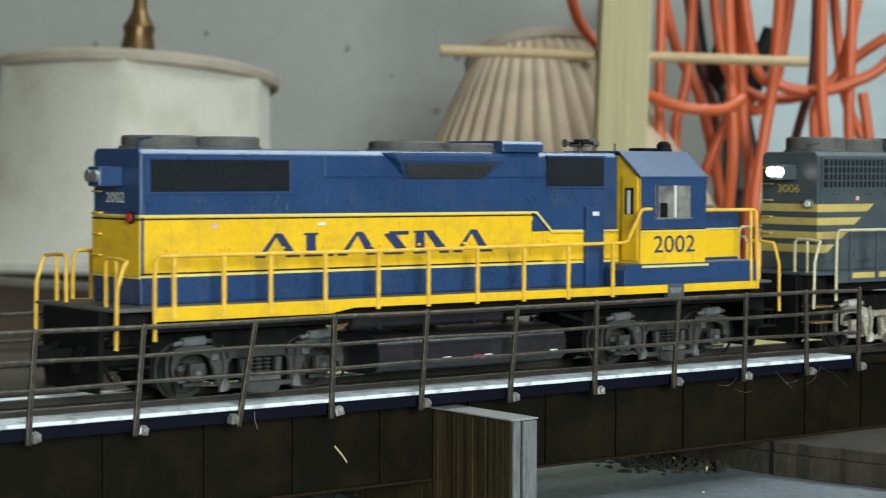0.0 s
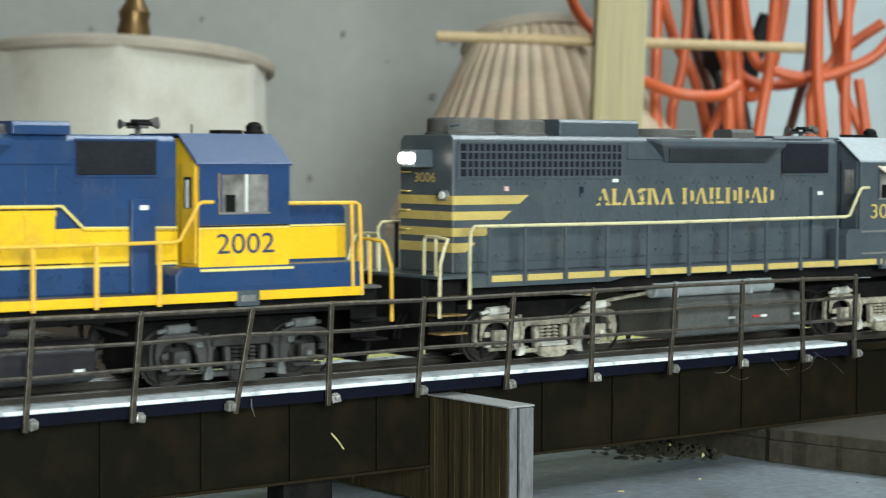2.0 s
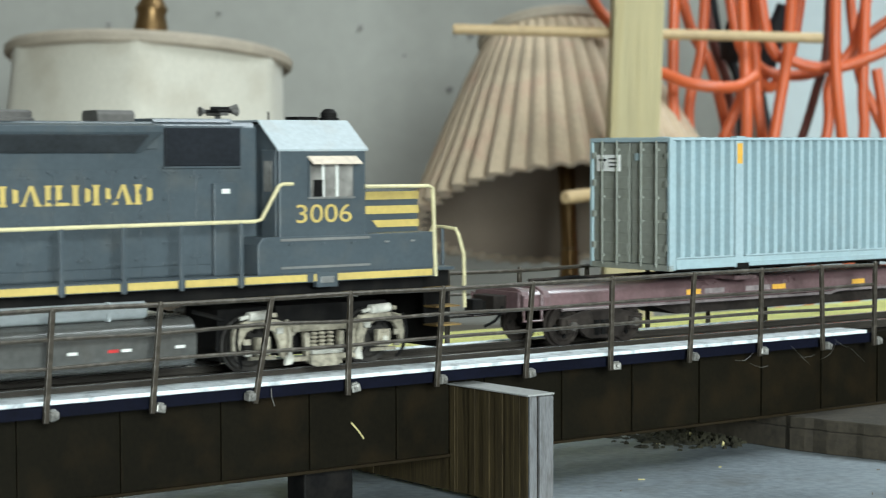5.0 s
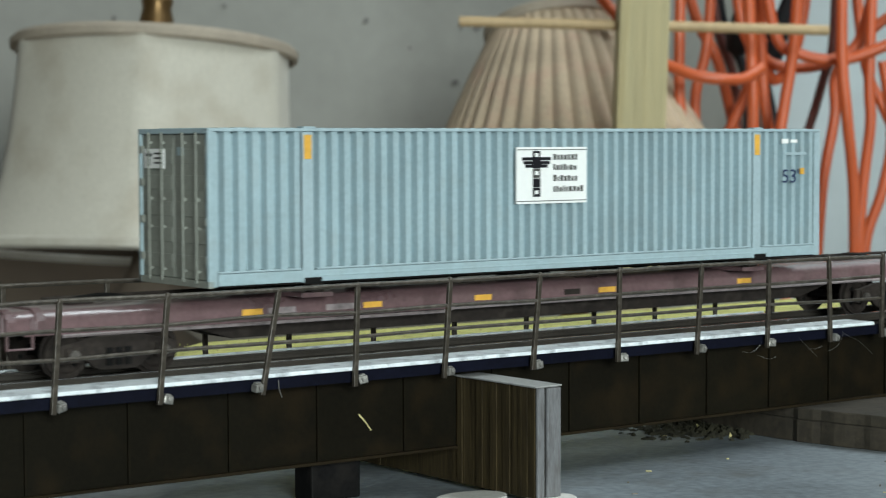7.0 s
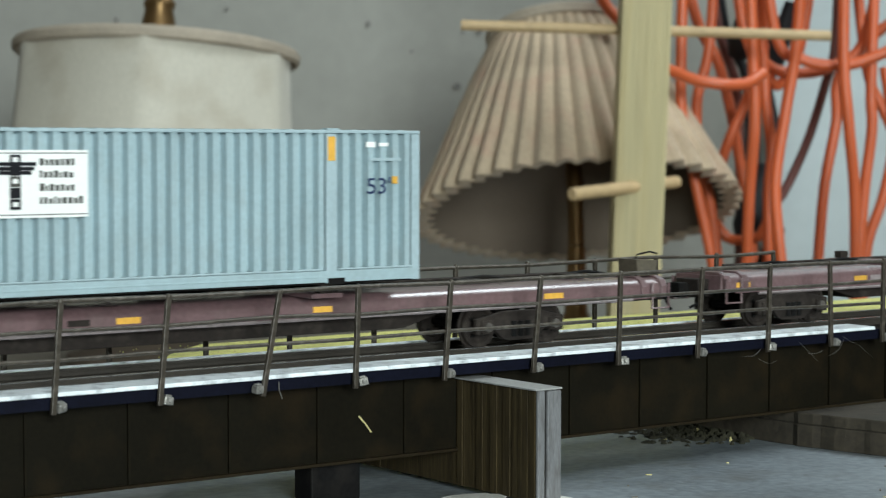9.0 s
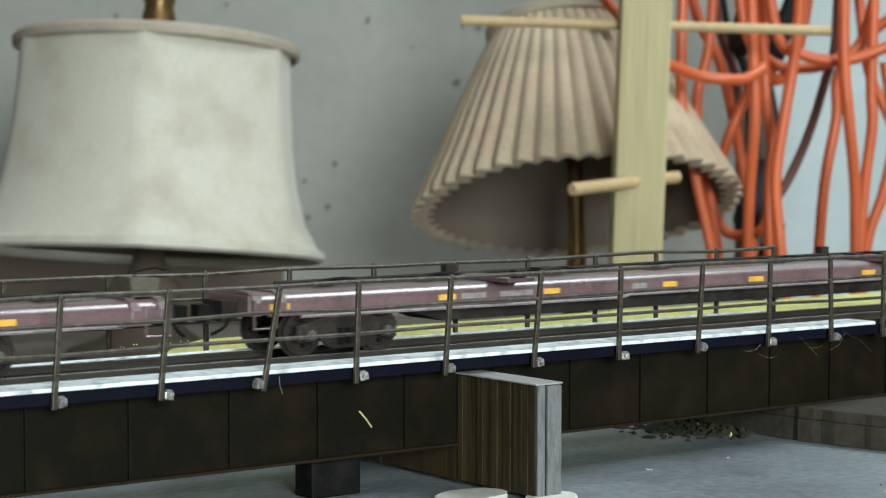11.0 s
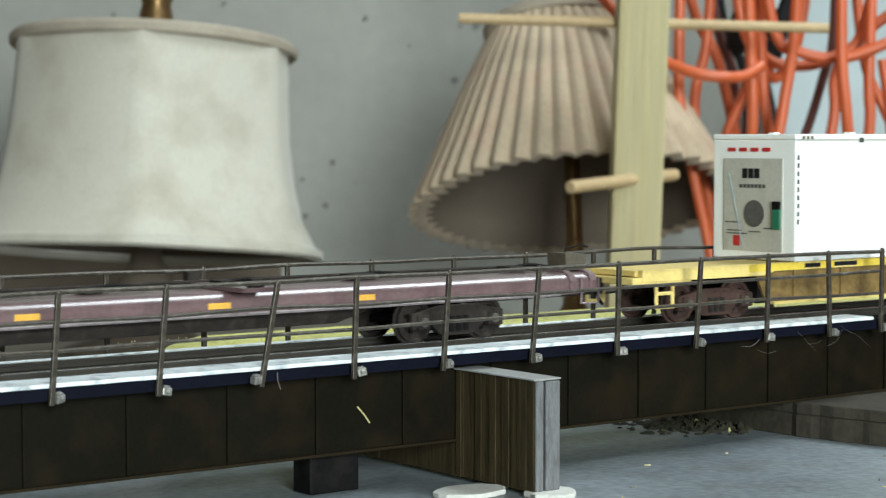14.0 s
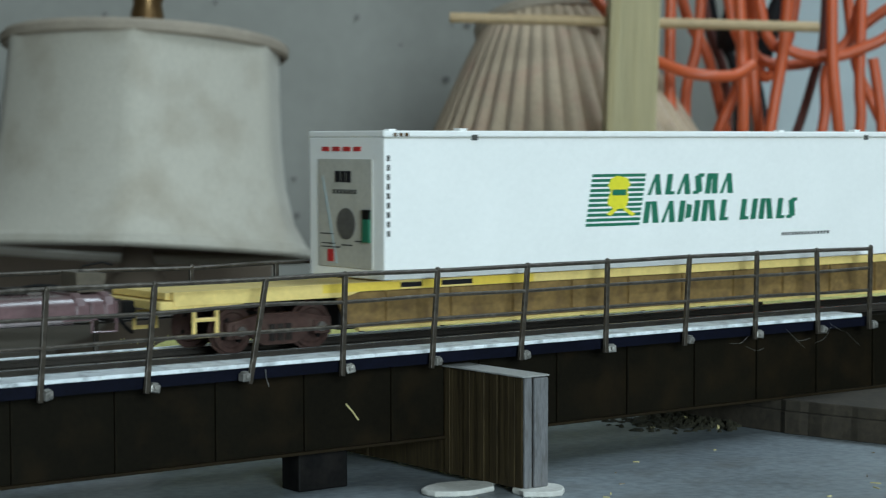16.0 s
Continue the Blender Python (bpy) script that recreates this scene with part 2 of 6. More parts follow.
# ---- building helpers; millimetres ----
class Shape:
    """Faces gathered for one mesh, in millimetres."""

    def __init__(self):
        self.v, self.f, self.m, self.mats = [], [], [], []

    def _add(self, verts, faces, mat):
        if mat not in self.mats:
            self.mats.append(mat)
        k, i = len(self.v), self.mats.index(mat)
        self.v += [tuple(p) for p in verts]
        self.f += [tuple(j + k for j in f) for f in faces]
        self.m += [i] * len(faces)
        return self

    def box(self, x0, x1, y0, y1, z0, z1, mat):
        p = [(x, y, z) for x in (x0, x1) for y in (y0, y1) for z in (z0, z1)]
        return self._add(p, [(0, 1, 3, 2), (4, 6, 7, 5), (0, 4, 5, 1), (2, 3, 7, 6), (0, 2, 6, 4), (1, 5, 7, 3)], mat)

    def prism(self, poly, axis, a0, a1, mat, caps=None):
        """A polygon, in the two axes left over, drawn out along axis."""
        def at(p, a):
            q = list(p)
            q.insert("xyz".index(axis), a)
            return q
        n = len(poly)
        verts = [at(p, a0) for p in poly] + [at(p, a1) for p in poly]
        sides = [(i, (i + 1) % n, n + (i + 1) % n, n + i) for i in range(n)]
        self._add(verts, sides + [tuple(range(n))[::-1], tuple(range(n, 2 * n))], mat)
        return self

    def tube(self, points, r, mat, n=8, r_end=None, caps=True):
        pts = [Vector(p) for p in points]
        verts, faces, side = [], [], None
        for i, p in enumerate(pts):
            d = (pts[min(i + 1, len(pts) - 1)] - pts[max(i - 1, 0)]).normalized()
            if side is None:
                side = d.cross(Vector((0.31, 0.17, 0.93))).normalized()
            side = (side - d * side.dot(d)).normalized()
            up = d.cross(side)
            rad = r if r_end is None else r + (r_end - r) * i / (len(pts) - 1)
            verts += [p + (side * math.cos(a) + up * math.sin(a)) * rad for a in [math.tau * k / n for k in range(n)]]
        for i in range(len(pts) - 1):
            faces += [(i * n + k, i * n + (k + 1) % n, (i + 1) * n + (k + 1) % n, (i + 1) * n + k) for k in range(n)]
        if caps:
            faces += [tuple(range(n))[::-1], tuple(range((len(pts) - 1) * n, len(pts) * n))]
        return self._add(verts, faces, mat)

    def turned(self, profile, mat, n=24, centre=(0, 0, 0), wave=None):
        """A profile of (radius, height) turned about z."""
        verts, faces = [], []
        for r, z in profile:
            for k in range(n):
                a = math.tau * k / n
                rr = r * (wave(a, z) if wave else 1)
                verts.append((centre[0] + rr * math.cos(a), centre[1] + rr * math.sin(a), centre[2] + z))
        for i in range(len(profile) - 1):
            faces += [(i * n + k, i * n + (k + 1) % n, (i + 1) * n + (k + 1) % n, (i + 1) * n + k) for k in range(n)]
        return self._add(verts, faces, mat)

    def mesh(self, name, smooth=False):
        me = bpy.data.meshes.new(name)
        me.from_pydata([(x / 1000, y / 1000, z / 1000) for x, y, z in self.v], [], self.f)
        for mat in self.mats:
            me.materials.append(mat)
        me.polygons.foreach_set("material_index", self.m)
        bm = bmesh.new()
        bm.from_mesh(me)
        bmesh.ops.recalc_face_normals(bm, faces=bm.faces)
        bm.to_mesh(me)
        bm.free()
        if smooth:
            me.polygons.foreach_set("use_smooth", [True] * len(me.polygons))
            me.set_sharp_from_angle(angle=radians(40))
        me.update()
        return me


def part(name, shape, parent=None, label="", bevel=0.0, smooth=False):
    ob = new(name, shape.mesh(name, smooth))
    if parent:
        ob.parent = parent
    if bevel:
        b = ob.modifiers.new("bevel", "BEVEL")
        b.width, b.segments, b.limit_method, b.angle_limit = bevel / 1000, 2, "ANGLE", radians(40)
    if label:
        tagged(ob, label)
    return ob


def thing(name, label, category, group="", kind=""):
    return tagged(new(name), label, category, group, kind)


def letters(name, body, x0, x1, z0, z1, y, mat, parent, facing="y", lean=0.0):
    """Flat built-in lettering filling a field on a face that looks towards -y or -x."""
    cu = bpy.data.curves.new(name, "FONT")
    cu.body, cu.extrude, cu.shear = body, 0.0, lean
    tmp = bpy.data.objects.new(name, cu)
    scene.collection.objects.link(tmp)
    me = bpy.data.meshes.new_from_object(tmp.evaluated_get(bpy.context.evaluated_depsgraph_get()))
    bpy.data.objects.remove(tmp)
    co = np.array([v.co[:] for v in me.vertices])
    lo, hi = co.min(0), co.max(0)
    for v in me.vertices:
        a = x0 + (v.co.x - lo[0]) / (hi[0] - lo[0]) * (x1 - x0)
        h = z0 + (v.co.y - lo[1]) / (hi[1] - lo[1]) * (z1 - z0)
        v.co = Vector((a, y, h) if facing == "y" else (y, a, h)) / 1000
    me.materials.clear()
    me.materials.append(mat)
    me.update()
    ob = new(name, me)
    ob.parent = parent
    return ob


FIGURES = {"^": 1.0, "|": 0.5, "l": 0.78, "s": 0.72, "k": 0.98, "o": 0.95, "w": 1.15, " ": 0.55}


def block_word(s, figures, x0, x1, z0, z1, y, mat, lean=0.0, weight=0.3, feet=0.0):
    """Trade lettering as plain bars of each sign's width: leaning pairs, single uprights, upright pairs, crossed-over bars; a space is a gap."""
    unit = (x1 - x0) / sum(FIGURES[ch] for ch in figures)
    h, x = z1 - z0, x0

    def quad(*pts):
        s.prism([(p[0] + (p[1] - z0) * lean, p[1]) for p in pts], "y", y, y + 0.08, mat)

    def upright(a, b):
        quad((a, z0), (b, z0), (b, z1), (a, z1))
        if feet:
            quad((a - feet, z0), (b + feet, z0), (b + feet, z0 + h * 0.09), (a - feet, z0 + h * 0.09))
            quad((a - feet, z1 - h * 0.09), (b + feet, z1 - h * 0.09), (b + feet, z1), (a - feet, z1))
    for ch in figures:
        cell = FIGURES[ch] * unit
        a, b = x + unit * 0.07, x + cell - unit * 0.07
        x += cell
        w = unit * weight
        mid = (a + b) / 2
        if ch == "^":
            quad((a, z0), (a + w * 0.6, z0), (mid + w * 0.1, z1), (mid - w * 0.3, z1))
            quad((b - w * 1.05, z0), (b, z0), (mid + w * 0.45, z1), (mid - w * 0.35, z1))
            if feet:
                quad((a - feet, z0), (a + w * 0.6 + feet, z0), (a + w * 0.6 + feet, z0 + h * 0.09), (a - feet, z0 + h * 0.09))
                quad((b - w - feet, z0), (b + feet, z0), (b + feet, z0 + h * 0.09), (b - w - feet, z0 + h * 0.09))
        elif ch == "|":
            upright(mid - w / 2, mid + w / 2)
        elif ch == "l":
            upright(a + w * 0.2, a + w * 1.2)
            quad((a + w * 1.2, z0), (b, z0), (b, z0 + h * 0.16), (a + w * 1.2, z0 + h * 0.16))
        elif ch == "s":
            quad((b - w * 1.1, z0 + h * 0.05), (b, z0 + h * 0.12), (a + w * 1.1, z1 - h * 0.05), (a, z1 - h * 0.12))
            quad((a, z0), (b - w * 0.6, z0), (b - w * 0.6, z0 + h * 0.16), (a, z0 + h * 0.16))
            quad((a + w * 0.6, z1 - h * 0.16), (b, z1 - h * 0.16), (b, z1), (a + w * 0.6, z1))
        elif ch in "kw":
            upright(a + w * 0.1, a + w * 1.1)
            quad((b - w * 1.1, z0), (b, z0), (a + w * 2.1, z1), (a + w * 1.1, z1))
        elif ch == "o":
            upright(a + w * 0.1, a + w * 1.1)
            quad((b - w, z0 + h * 0.14), (b, z0 + h * 0.22), (b, z1 - h * 0.22), (b - w, z1 - h * 0.14))


# ---- the garage ----
def room_box(name, r0, r1, a0, a1, z0, z1, mat, label, category="wall", kind="structure"):
    ob = part(name, Shape().box(r0 * 1000, r1 * 1000, a0 * 1000, a1 * 1000, z0 * 1000, z1 * 1000, mat))
    ob.matrix_world = Matrix.Translation(room(0, 0, 0)) @ Matrix.Rotation(-TURN, 4, "Z")
    return tagged(ob, label, category, kind=kind)


room_box("wall_back", -2.2, 2.4, 1.9, 2.0, -0.9, 1.75, wall_paint, "smudged grey painted garage wall behind the lamps")
# Side walls out of view, added dark to hold down bounced light.
room_box("wall_left", -2.3, -2.2, -2.2, 2.0, -0.9, 1.75, side_paint, "unseen dark brown side wall that limits bounced light")
room_box("wall_right", 2.4, 2.5, -2.2, 2.0, -0.9, 1.75, side_paint, "unseen dark brown right wall that limits bounced light")
# Unseen front wall pieces leave an opening around the key lamp.
room_box("wall_front", -2.3, 0.35, -2.3, -2.2, -0.9, 1.75, side_paint, "unseen dark brown wall beside the assumed window")
room_box("wall_front_side", 1.35, 2.5, -2.3, -2.2, -0.9, 1.75, side_paint, "unseen dark brown wall beside the assumed window")
room_box("wall_front_lintel", 0.35, 1.35, -2.3, -2.2, 1.05, 1.75, side_paint, "unseen dark brown wall above the assumed window")
room_box("wall_front_sill", 0.35, 1.35, -2.3, -2.2, -0.9, 0.2, side_paint, "unseen dark brown wall below the assumed window")
room_box("floor", -2.3, 2.5, -2.3, 2.0, -1.0, -0.9, concrete, "bare grey concrete garage floor", "floor")
# Ceiling pieces leave a hole for the added overhead lamp.
room_box("ceiling", -2.3, 0.5, -2.3, 2.0, 1.75, 1.85, ceiling_paint, "plain boarded garage ceiling", "ceiling")
room_box("ceiling_side", 1.6, 2.5, -2.3, 2.0, 1.75, 1.85, ceiling_paint, "plain boarded garage ceiling", "ceiling")
room_box("ceiling_front", 0.5, 1.6, -2.3, 0.4, 1.75, 1.85, ceiling_paint, "plain boarded garage ceiling before the added lamp's hole", "ceiling")
room_box("ceiling_back", 0.5, 1.6, 1.4, 2.0, 1.75, 1.85, ceiling_paint, "plain boarded garage ceiling behind the added lamp's hole", "ceiling")
room_box("trim_panel", 0.3, 1.1, 1.86, 1.896, -0.9, 1.2, wall_white, "pale bluish white door panel behind hanging cords", "panel")


tank_smudge = material("grey_scuff", (0.2, 0.19, 0.18), 0.9)


def wall_spots():
    rng = random.Random(5)
    s = Shape()
    for _ in range(18):
        x, z, r = rng.uniform(-450, 320), rng.uniform(-60, 230), rng.uniform(1.2, 4)
        poly = [(x + r * rng.uniform(0.6, 1.2) * math.cos(a), z + r * rng.uniform(0.6, 1.2) * math.sin(a)) for a in [math.tau * k / 7 for k in range(7)]]
        s.prism(poly, "y", 1898.6, 1901, tank_smudge)
    ob = part("trim_scuffs", s)
    ob.matrix_world = Matrix.Translation(room(0, 0, 0)) @ Matrix.Rotation(-TURN, 4, "Z")
    tagged(ob, "small dark scuffs and nail holes on the wall", "scuffs", kind="stuff")


wall_spots()


def back_shelf():
    t = thing("wooden_shelf", "dark brown wooden shelf with an added dark panel behind", "shelf")
    t.matrix_world = Matrix.Translation(room(0, 0, 0)) @ Matrix.Rotation(-TURN, 4, "Z")
    part("shelf_board", Shape().box(-700, 900, 1240, 1890, -140, -120, board_brown), t, bevel=2)
    # Panel added to darken the area seen below the bell shade.
    part("dark_fill_panel", Shape().box(-700, -150, 1790, 1808, -119.8, -14, shade_inside), t, bevel=2)
    for x in (-600, 100, 800):
        part("leg", Shape().box(x, x + 45, 1300, 1345, -900, -140.2, board_brown), t, bevel=2)
        part("leg", Shape().box(x, x + 45, 1820, 1865, -900, -140.2, board_brown), t, bevel=2)


back_shelf()


def bell_lamp():
    t = thing("table_lamp", "table lamp with a panelled ivory bell shade and brass stem", "lamp")
    t.matrix_world = Matrix.Translation(room(-0.2275, 1.5, -0.119)) @ Matrix.Rotation(-TURN, 4, "Z")
    up = Matrix.Translation((0, 0, 0.0856)) @ Euler((radians(-6.3), radians(2.0), 0)).to_matrix().to_4x4()

    def facet(a, z):
        b = (a + 0.4625) % (math.tau / 6) - math.tau / 12
        return 0.6 + 0.4 * math.cos(math.tau / 12) / math.cos(b) + 0.002 * (1 if abs(abs(b) - math.tau / 12) < 0.03 else 0)
    prof = [(140, -6), (137, 1), (125, 20), (117, 48), (112, 80), (109.5, 115), (108, 141), (108.5, 151)]
    sh = Shape().turned(prof, shade_cloth, 96, wave=facet)
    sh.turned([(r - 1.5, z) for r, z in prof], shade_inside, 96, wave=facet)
    shade = part("shade", sh, t, "ivory cloth bell shade with faint stains", smooth=True)
    shade.matrix_basis = up
    rim = Shape().turned([(106, 146), (109, 148), (109.5, 153), (107, 156), (104, 152), (106, 146)], shade_trim, 64)
    rim.turned([(138, -8), (142, -6), (141.5, -1), (138, 1), (136, -3), (138, -8)], shade_cloth, 96, wave=facet)
    r = part("rim_binding", rim, shade, "taupe cord binding", smooth=True)
    stem = Shape().turned([(0.1, 0), (62, 0), (62, 8), (40, 14), (18, 30), (26, 52), (14, 70), (9, 90), (8, 180)], shade_inside, 24)
    part("base_and_stem", stem, t, "dark turned base with stem", smooth=True)
    soc = Shape().turned([(0.1, 130), (9, 130), (12, 150), (13.5, 160), (13, 176), (11, 184), (12.5, 190), (8, 198), (5.5, 204), (5, 224), (0.1, 226)], brass, 20)
    part("finial", soc, shade, "aged brass finial", smooth=True)
    arms = Shape()
    for k in range(3):
        a = math.tau * k / 3
        arms.tube([(9 * math.cos(a), 9 * math.sin(a), 150), (102 * math.cos(a), 102 * math.sin(a), 154)], 1.2, brass)
    part("spider", arms, shade)
    return t


bell_lamp()


def pleated_lamp():
    t = thing("tilted_lamp", "old lamp with a beige pleated shade tipped sideways", "lamp")
    t.matrix_world = Matrix.Translation(room(0.0985, 1.5, -0.119)) @ Matrix.Rotation(-TURN, 4, "Z")
    up = Matrix.Translation((0, 0, 0.1155)) @ Euler((radians(-20.3), radians(-1.5), radians(6))).to_matrix().to_4x4()
    n = 46

    def pleat(a, z):
        k = 0.5 + 0.5 * math.cos(a * n + 0.5 * math.sin(3 * a))
        return 1 - (0.028 + 0.04 * (1 - z / 150)) * (1 - k ** 0.6) + 0.008 * math.sin(5 * a)
    prof = [(127, 0), (125, 6), (110, 36), (92, 75), (73, 113), (57, 142), (58, 146)]
    sh = Shape().turned(prof, pleat_cloth, n * 7, wave=pleat)
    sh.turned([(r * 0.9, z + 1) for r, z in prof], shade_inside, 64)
    sh.turned([(127 * 0.9, 1), (127 * 0.965, -1), (127, 0)], pleat_cloth, n * 7, wave=pleat)
    shade = part("shade", sh, t, "beige pink-striped pleated cloth shade", smooth=True)
    shade.matrix_basis = up
    rim = Shape().turned([(57, 140), (59.5, 141), (60.5, 147), (58, 149), (56, 144), (57, 140)], shade_trim, 48)
    part("rim_binding", rim, shade, smooth=True)
    stem = Shape().turned([(0.1, 0), (55, 0), (55, 9), (20, 20), (9, 40), (7, 90)], brass, 24)
    stem.tube([(0, 0, 90), (-2, 8, 150), (-14, 34, 225)], 6.5, brass, 12)
    part("base_and_stem", stem, t, "aged brass stem", smooth=True)


pleated_lamp()


def peg_rack():
    t = thing("peg_rack", "pale pine post with round birch pegs for cords", "rack")
    t.matrix_world = Matrix.Translation(room(0.1272, 1.367, -0.119)) @ Matrix.Rotation(-TURN, 4, "Z")
    lean = Euler((0, radians(1.9), 0)).to_matrix().to_4x4()
    rng = random.Random(2)
    s = Shape()
    outline = [(-17, -17), (-16, -18)]
    for k in range(13):
        x = -14.5 + k * 2.42
        outline += [(x - 0.5, -18), (x, -17.6 + 0.25 * rng.random()), (x + 0.5, -18)]
    outline += [(16, -18), (17, -17), (17, 17), (-17, 17)]
    s.prism(outline, "z", 0, 700, pine)
    post = part("post", s, t, "grooved pale pine post")
    post.matrix_basis = lean
    part("foot", Shape().box(-60, 60, -40, 40, -0.5, 12, pine), t, bevel=1)
    d = Shape().tube([(-118, 0, 249), (-40, 0, 247), (137, 0, 242)], 3.6, dowel_wood, 14)
    part("peg", d, t, "long birch dowel", bevel=0.6, smooth=True)
    p = Shape().tube([(-45, -62, 134), (34, 17, 141)], 4.3, dowel_wood, 14)
    part("peg", p, t, "short birch dowel", bevel=0.8, smooth=True)


peg_rack()


def spline(points, steps=9):
    out = []
    for i in range(len(points) - 1):
        p = [Vector(points[max(0, min(len(points) - 1, i + k))]) for k in (-1, 0, 1, 2)]
        for s in range(steps):
            u = s / steps
            out.append(0.5 * (2 * p[1] + (p[2] - p[0]) * u + (2 * p[0] - 5 * p[1] + 4 * p[2] - p[3]) * u * u + (3 * p[1] - p[0] - 3 * p[2] + p[3]) * u ** 3))
    return out + [Vector(points[-1])]


# cords hanging in loops: material, metres ahead, (right, height) in millimetres
CORDS = [
    (cord_orange, 1.46, [(174, 210), (172, 106), (174, 64), (184, 18), (196, -36), (202, -70)]),
    (cord_orange, 1.50, [(203, 214), (198, 124), (189, 82), (191, 43), (201, 0), (210, -73)]),
    (cord_orange, 1.53, [(245, 126), (230, 82), (217, 52), (209, 21), (207, -5), (217, -23), (230, -26), (243, -21), (248, -5)]),
    (cord_dark, 1.56, [(253, -6), (268, 12), (286, 52), (298, 96), (304, 128), (306, 221)]),
    (cord_orange, 1.44, [(217, 208), (220, 121), (222, 64), (220, 10), (220, -68)]),
    (cord_orange, 1.47, [(231, 211), (234, 123), (236, 85), (241, 43), (239, 9), (240, -70)]),
    (cord_orange, 1.43, [(257, 206), (253, 121), (246, 72), (238, 23), (239, -18), (245, -67)]),
    (cord_orange, 1.42, [(158, 102), (177, 94), (197, 91), (214, 92), (228, 100)]),
    (cord_orange, 1.45, [(228, 209), (241, 126), (261, 110), (288, 106), (311, 112), (334, 124), (355, 151)]),
    (cord_orange, 1.49, [(230, 120), (246, 105), (271, 102), (293, 109), (313, 128), (330, 213)]),
    (cord_orange, 1.44, [(288, 208), (286, 113), (290, 64), (297, 10), (300, -68)]),
    (cord_orange, 1.47, [(317, 211), (314, 93), (315, 60), (310, 9), (306, -70)]),
    (cord_orange, 1.52, [(354, 151), (330, 134), (311, 114), (299, 95), (298, 65), (289, 12), (284, -74)]),
    (cord_orange, 1.50, [(331, 107), (338, 52), (331, 9), (320, -26), (316, -73)]),
    (cord_orange, 1.54, [(313, 219), (326, 113), (340, 76), (355, 43)]),
    (cord_orange, 1.55, [(175, 224), (194, 145), (210, 114), (221, 78), (230, 38), (240, -24), (242, -77)]),
    (cord_orange, 1.50, [(213, 219), (223, 137), (240, 103), (252, 94), (268, 124), (281, 214)]),
    (cord_dark, 1.57, [(200, 227), (214, 137), (227, 97), (232, 38), (234, -78)]),
    (black_rubber, 1.58, [(209, 228), (222, 138), (237, 106), (241, 65), (240, 7), (237, -79)]),
    (black_rubber, 1.57, [(254, 227), (250, 141), (255, 97), (261, 56), (259, 7), (260, -78)]),
    (cord_orange, 1.47, [(98, 215), (109, 169), (117, 152), (129, 138)]),
]


def cords():
    frame_m = Matrix.Translation(room(0, 0, 0)) @ Matrix.Rotation(-TURN, 4, "Z")
    rng = random.Random(9)
    for mat, ahead, line in CORDS:
        drift = rng.uniform(-12, 12)
        pts = [(x, ahead * 1000 + drift * math.sin(i), z) for i, (x, z) in enumerate(line)]
        name = "extension_cord" if mat is cord_orange else "cable"
        look_of = {"orange_cord": "orange rubber extension cord hanging in loops", "dark_red_brown_cord": "dark reddish brown cord hanging behind orange cords",
                   "black_rubber": "black rubber cable hanging behind orange cords"}[mat.name]
        ob = part(name, Shape().tube(spline(pts), 4.2 if mat is cord_orange else 3.8, mat, 10), smooth=True)
        ob.matrix_world = frame_m
        tagged(ob, look_of, "cord", "hanging cords")
    t = thing("cord_hanger", "dark steel rail that carries the hanging cords", "rail")
    t.matrix_world = frame_m
    part("bar", Shape().tube([(120, 1490, 205), (560, 1490, 205)], 6, black_rubber, 10), t)
    for x in (180, 480):
        part("bracket", Shape().box(x, x + 14, 1494, 1860, 202, 214, black_rubber), t)
    for x, a, z, r in ((243, 1560, 0, 13), (240, 1480, -46, 9), (232, 1540, 140, 10), (262, 1570, 128, 9)):
        s = Shape().turned([(0.1, -26), (r * 0.7, -26), (r, -18), (r, 14), (r * 0.6, 22), (r * 0.5, 34), (0.1, 35)], black_rubber, 14)
        ob = part("cord_plug", s, smooth=True)
        ob.matrix_world = frame_m @ Matrix.Translation((x / 1000, a / 1000, z / 1000)) @ Euler((0.2, 0.25, 0)).to_matrix().to_4x4()
        tagged(ob, "black rubber plug at the end of a cord", "plug", "cord plugs")


cords()

# ---- layout bench and bridge ----
FLOOR = -31.5
bench = part("ground_bench", Shape().box(-1300, 1500, -270, 165, FLOOR - 22, FLOOR, bench_top))
tagged(bench, "worn blue-grey layout bench top with bits of straw", "bench", kind="structure")
for bx in (-1200, -400, 500, 1380):
    leg = part("trim_bench_leg", Shape().box(bx, bx + 60, 20, 80, -900, FLOOR - 22.2, board_brown))
    tagged(leg, "brown timber bench leg on the concrete floor", "leg", kind="structure")
for x0, x1, nm in ((-1300, -75, "ground_roadbed_near"), (262.2, 1500, "ground_roadbed_far")):
    ob = part(nm, Shape().prism([(-40, FLOOR + 0.1), (-24, -4.6), (24, -4.6), (24, FLOOR + 0.1)], "x", x0, x1, stone))
    tagged(ob, "brown sculpted roadbed that carries the model track", "roadbed", kind="structure")


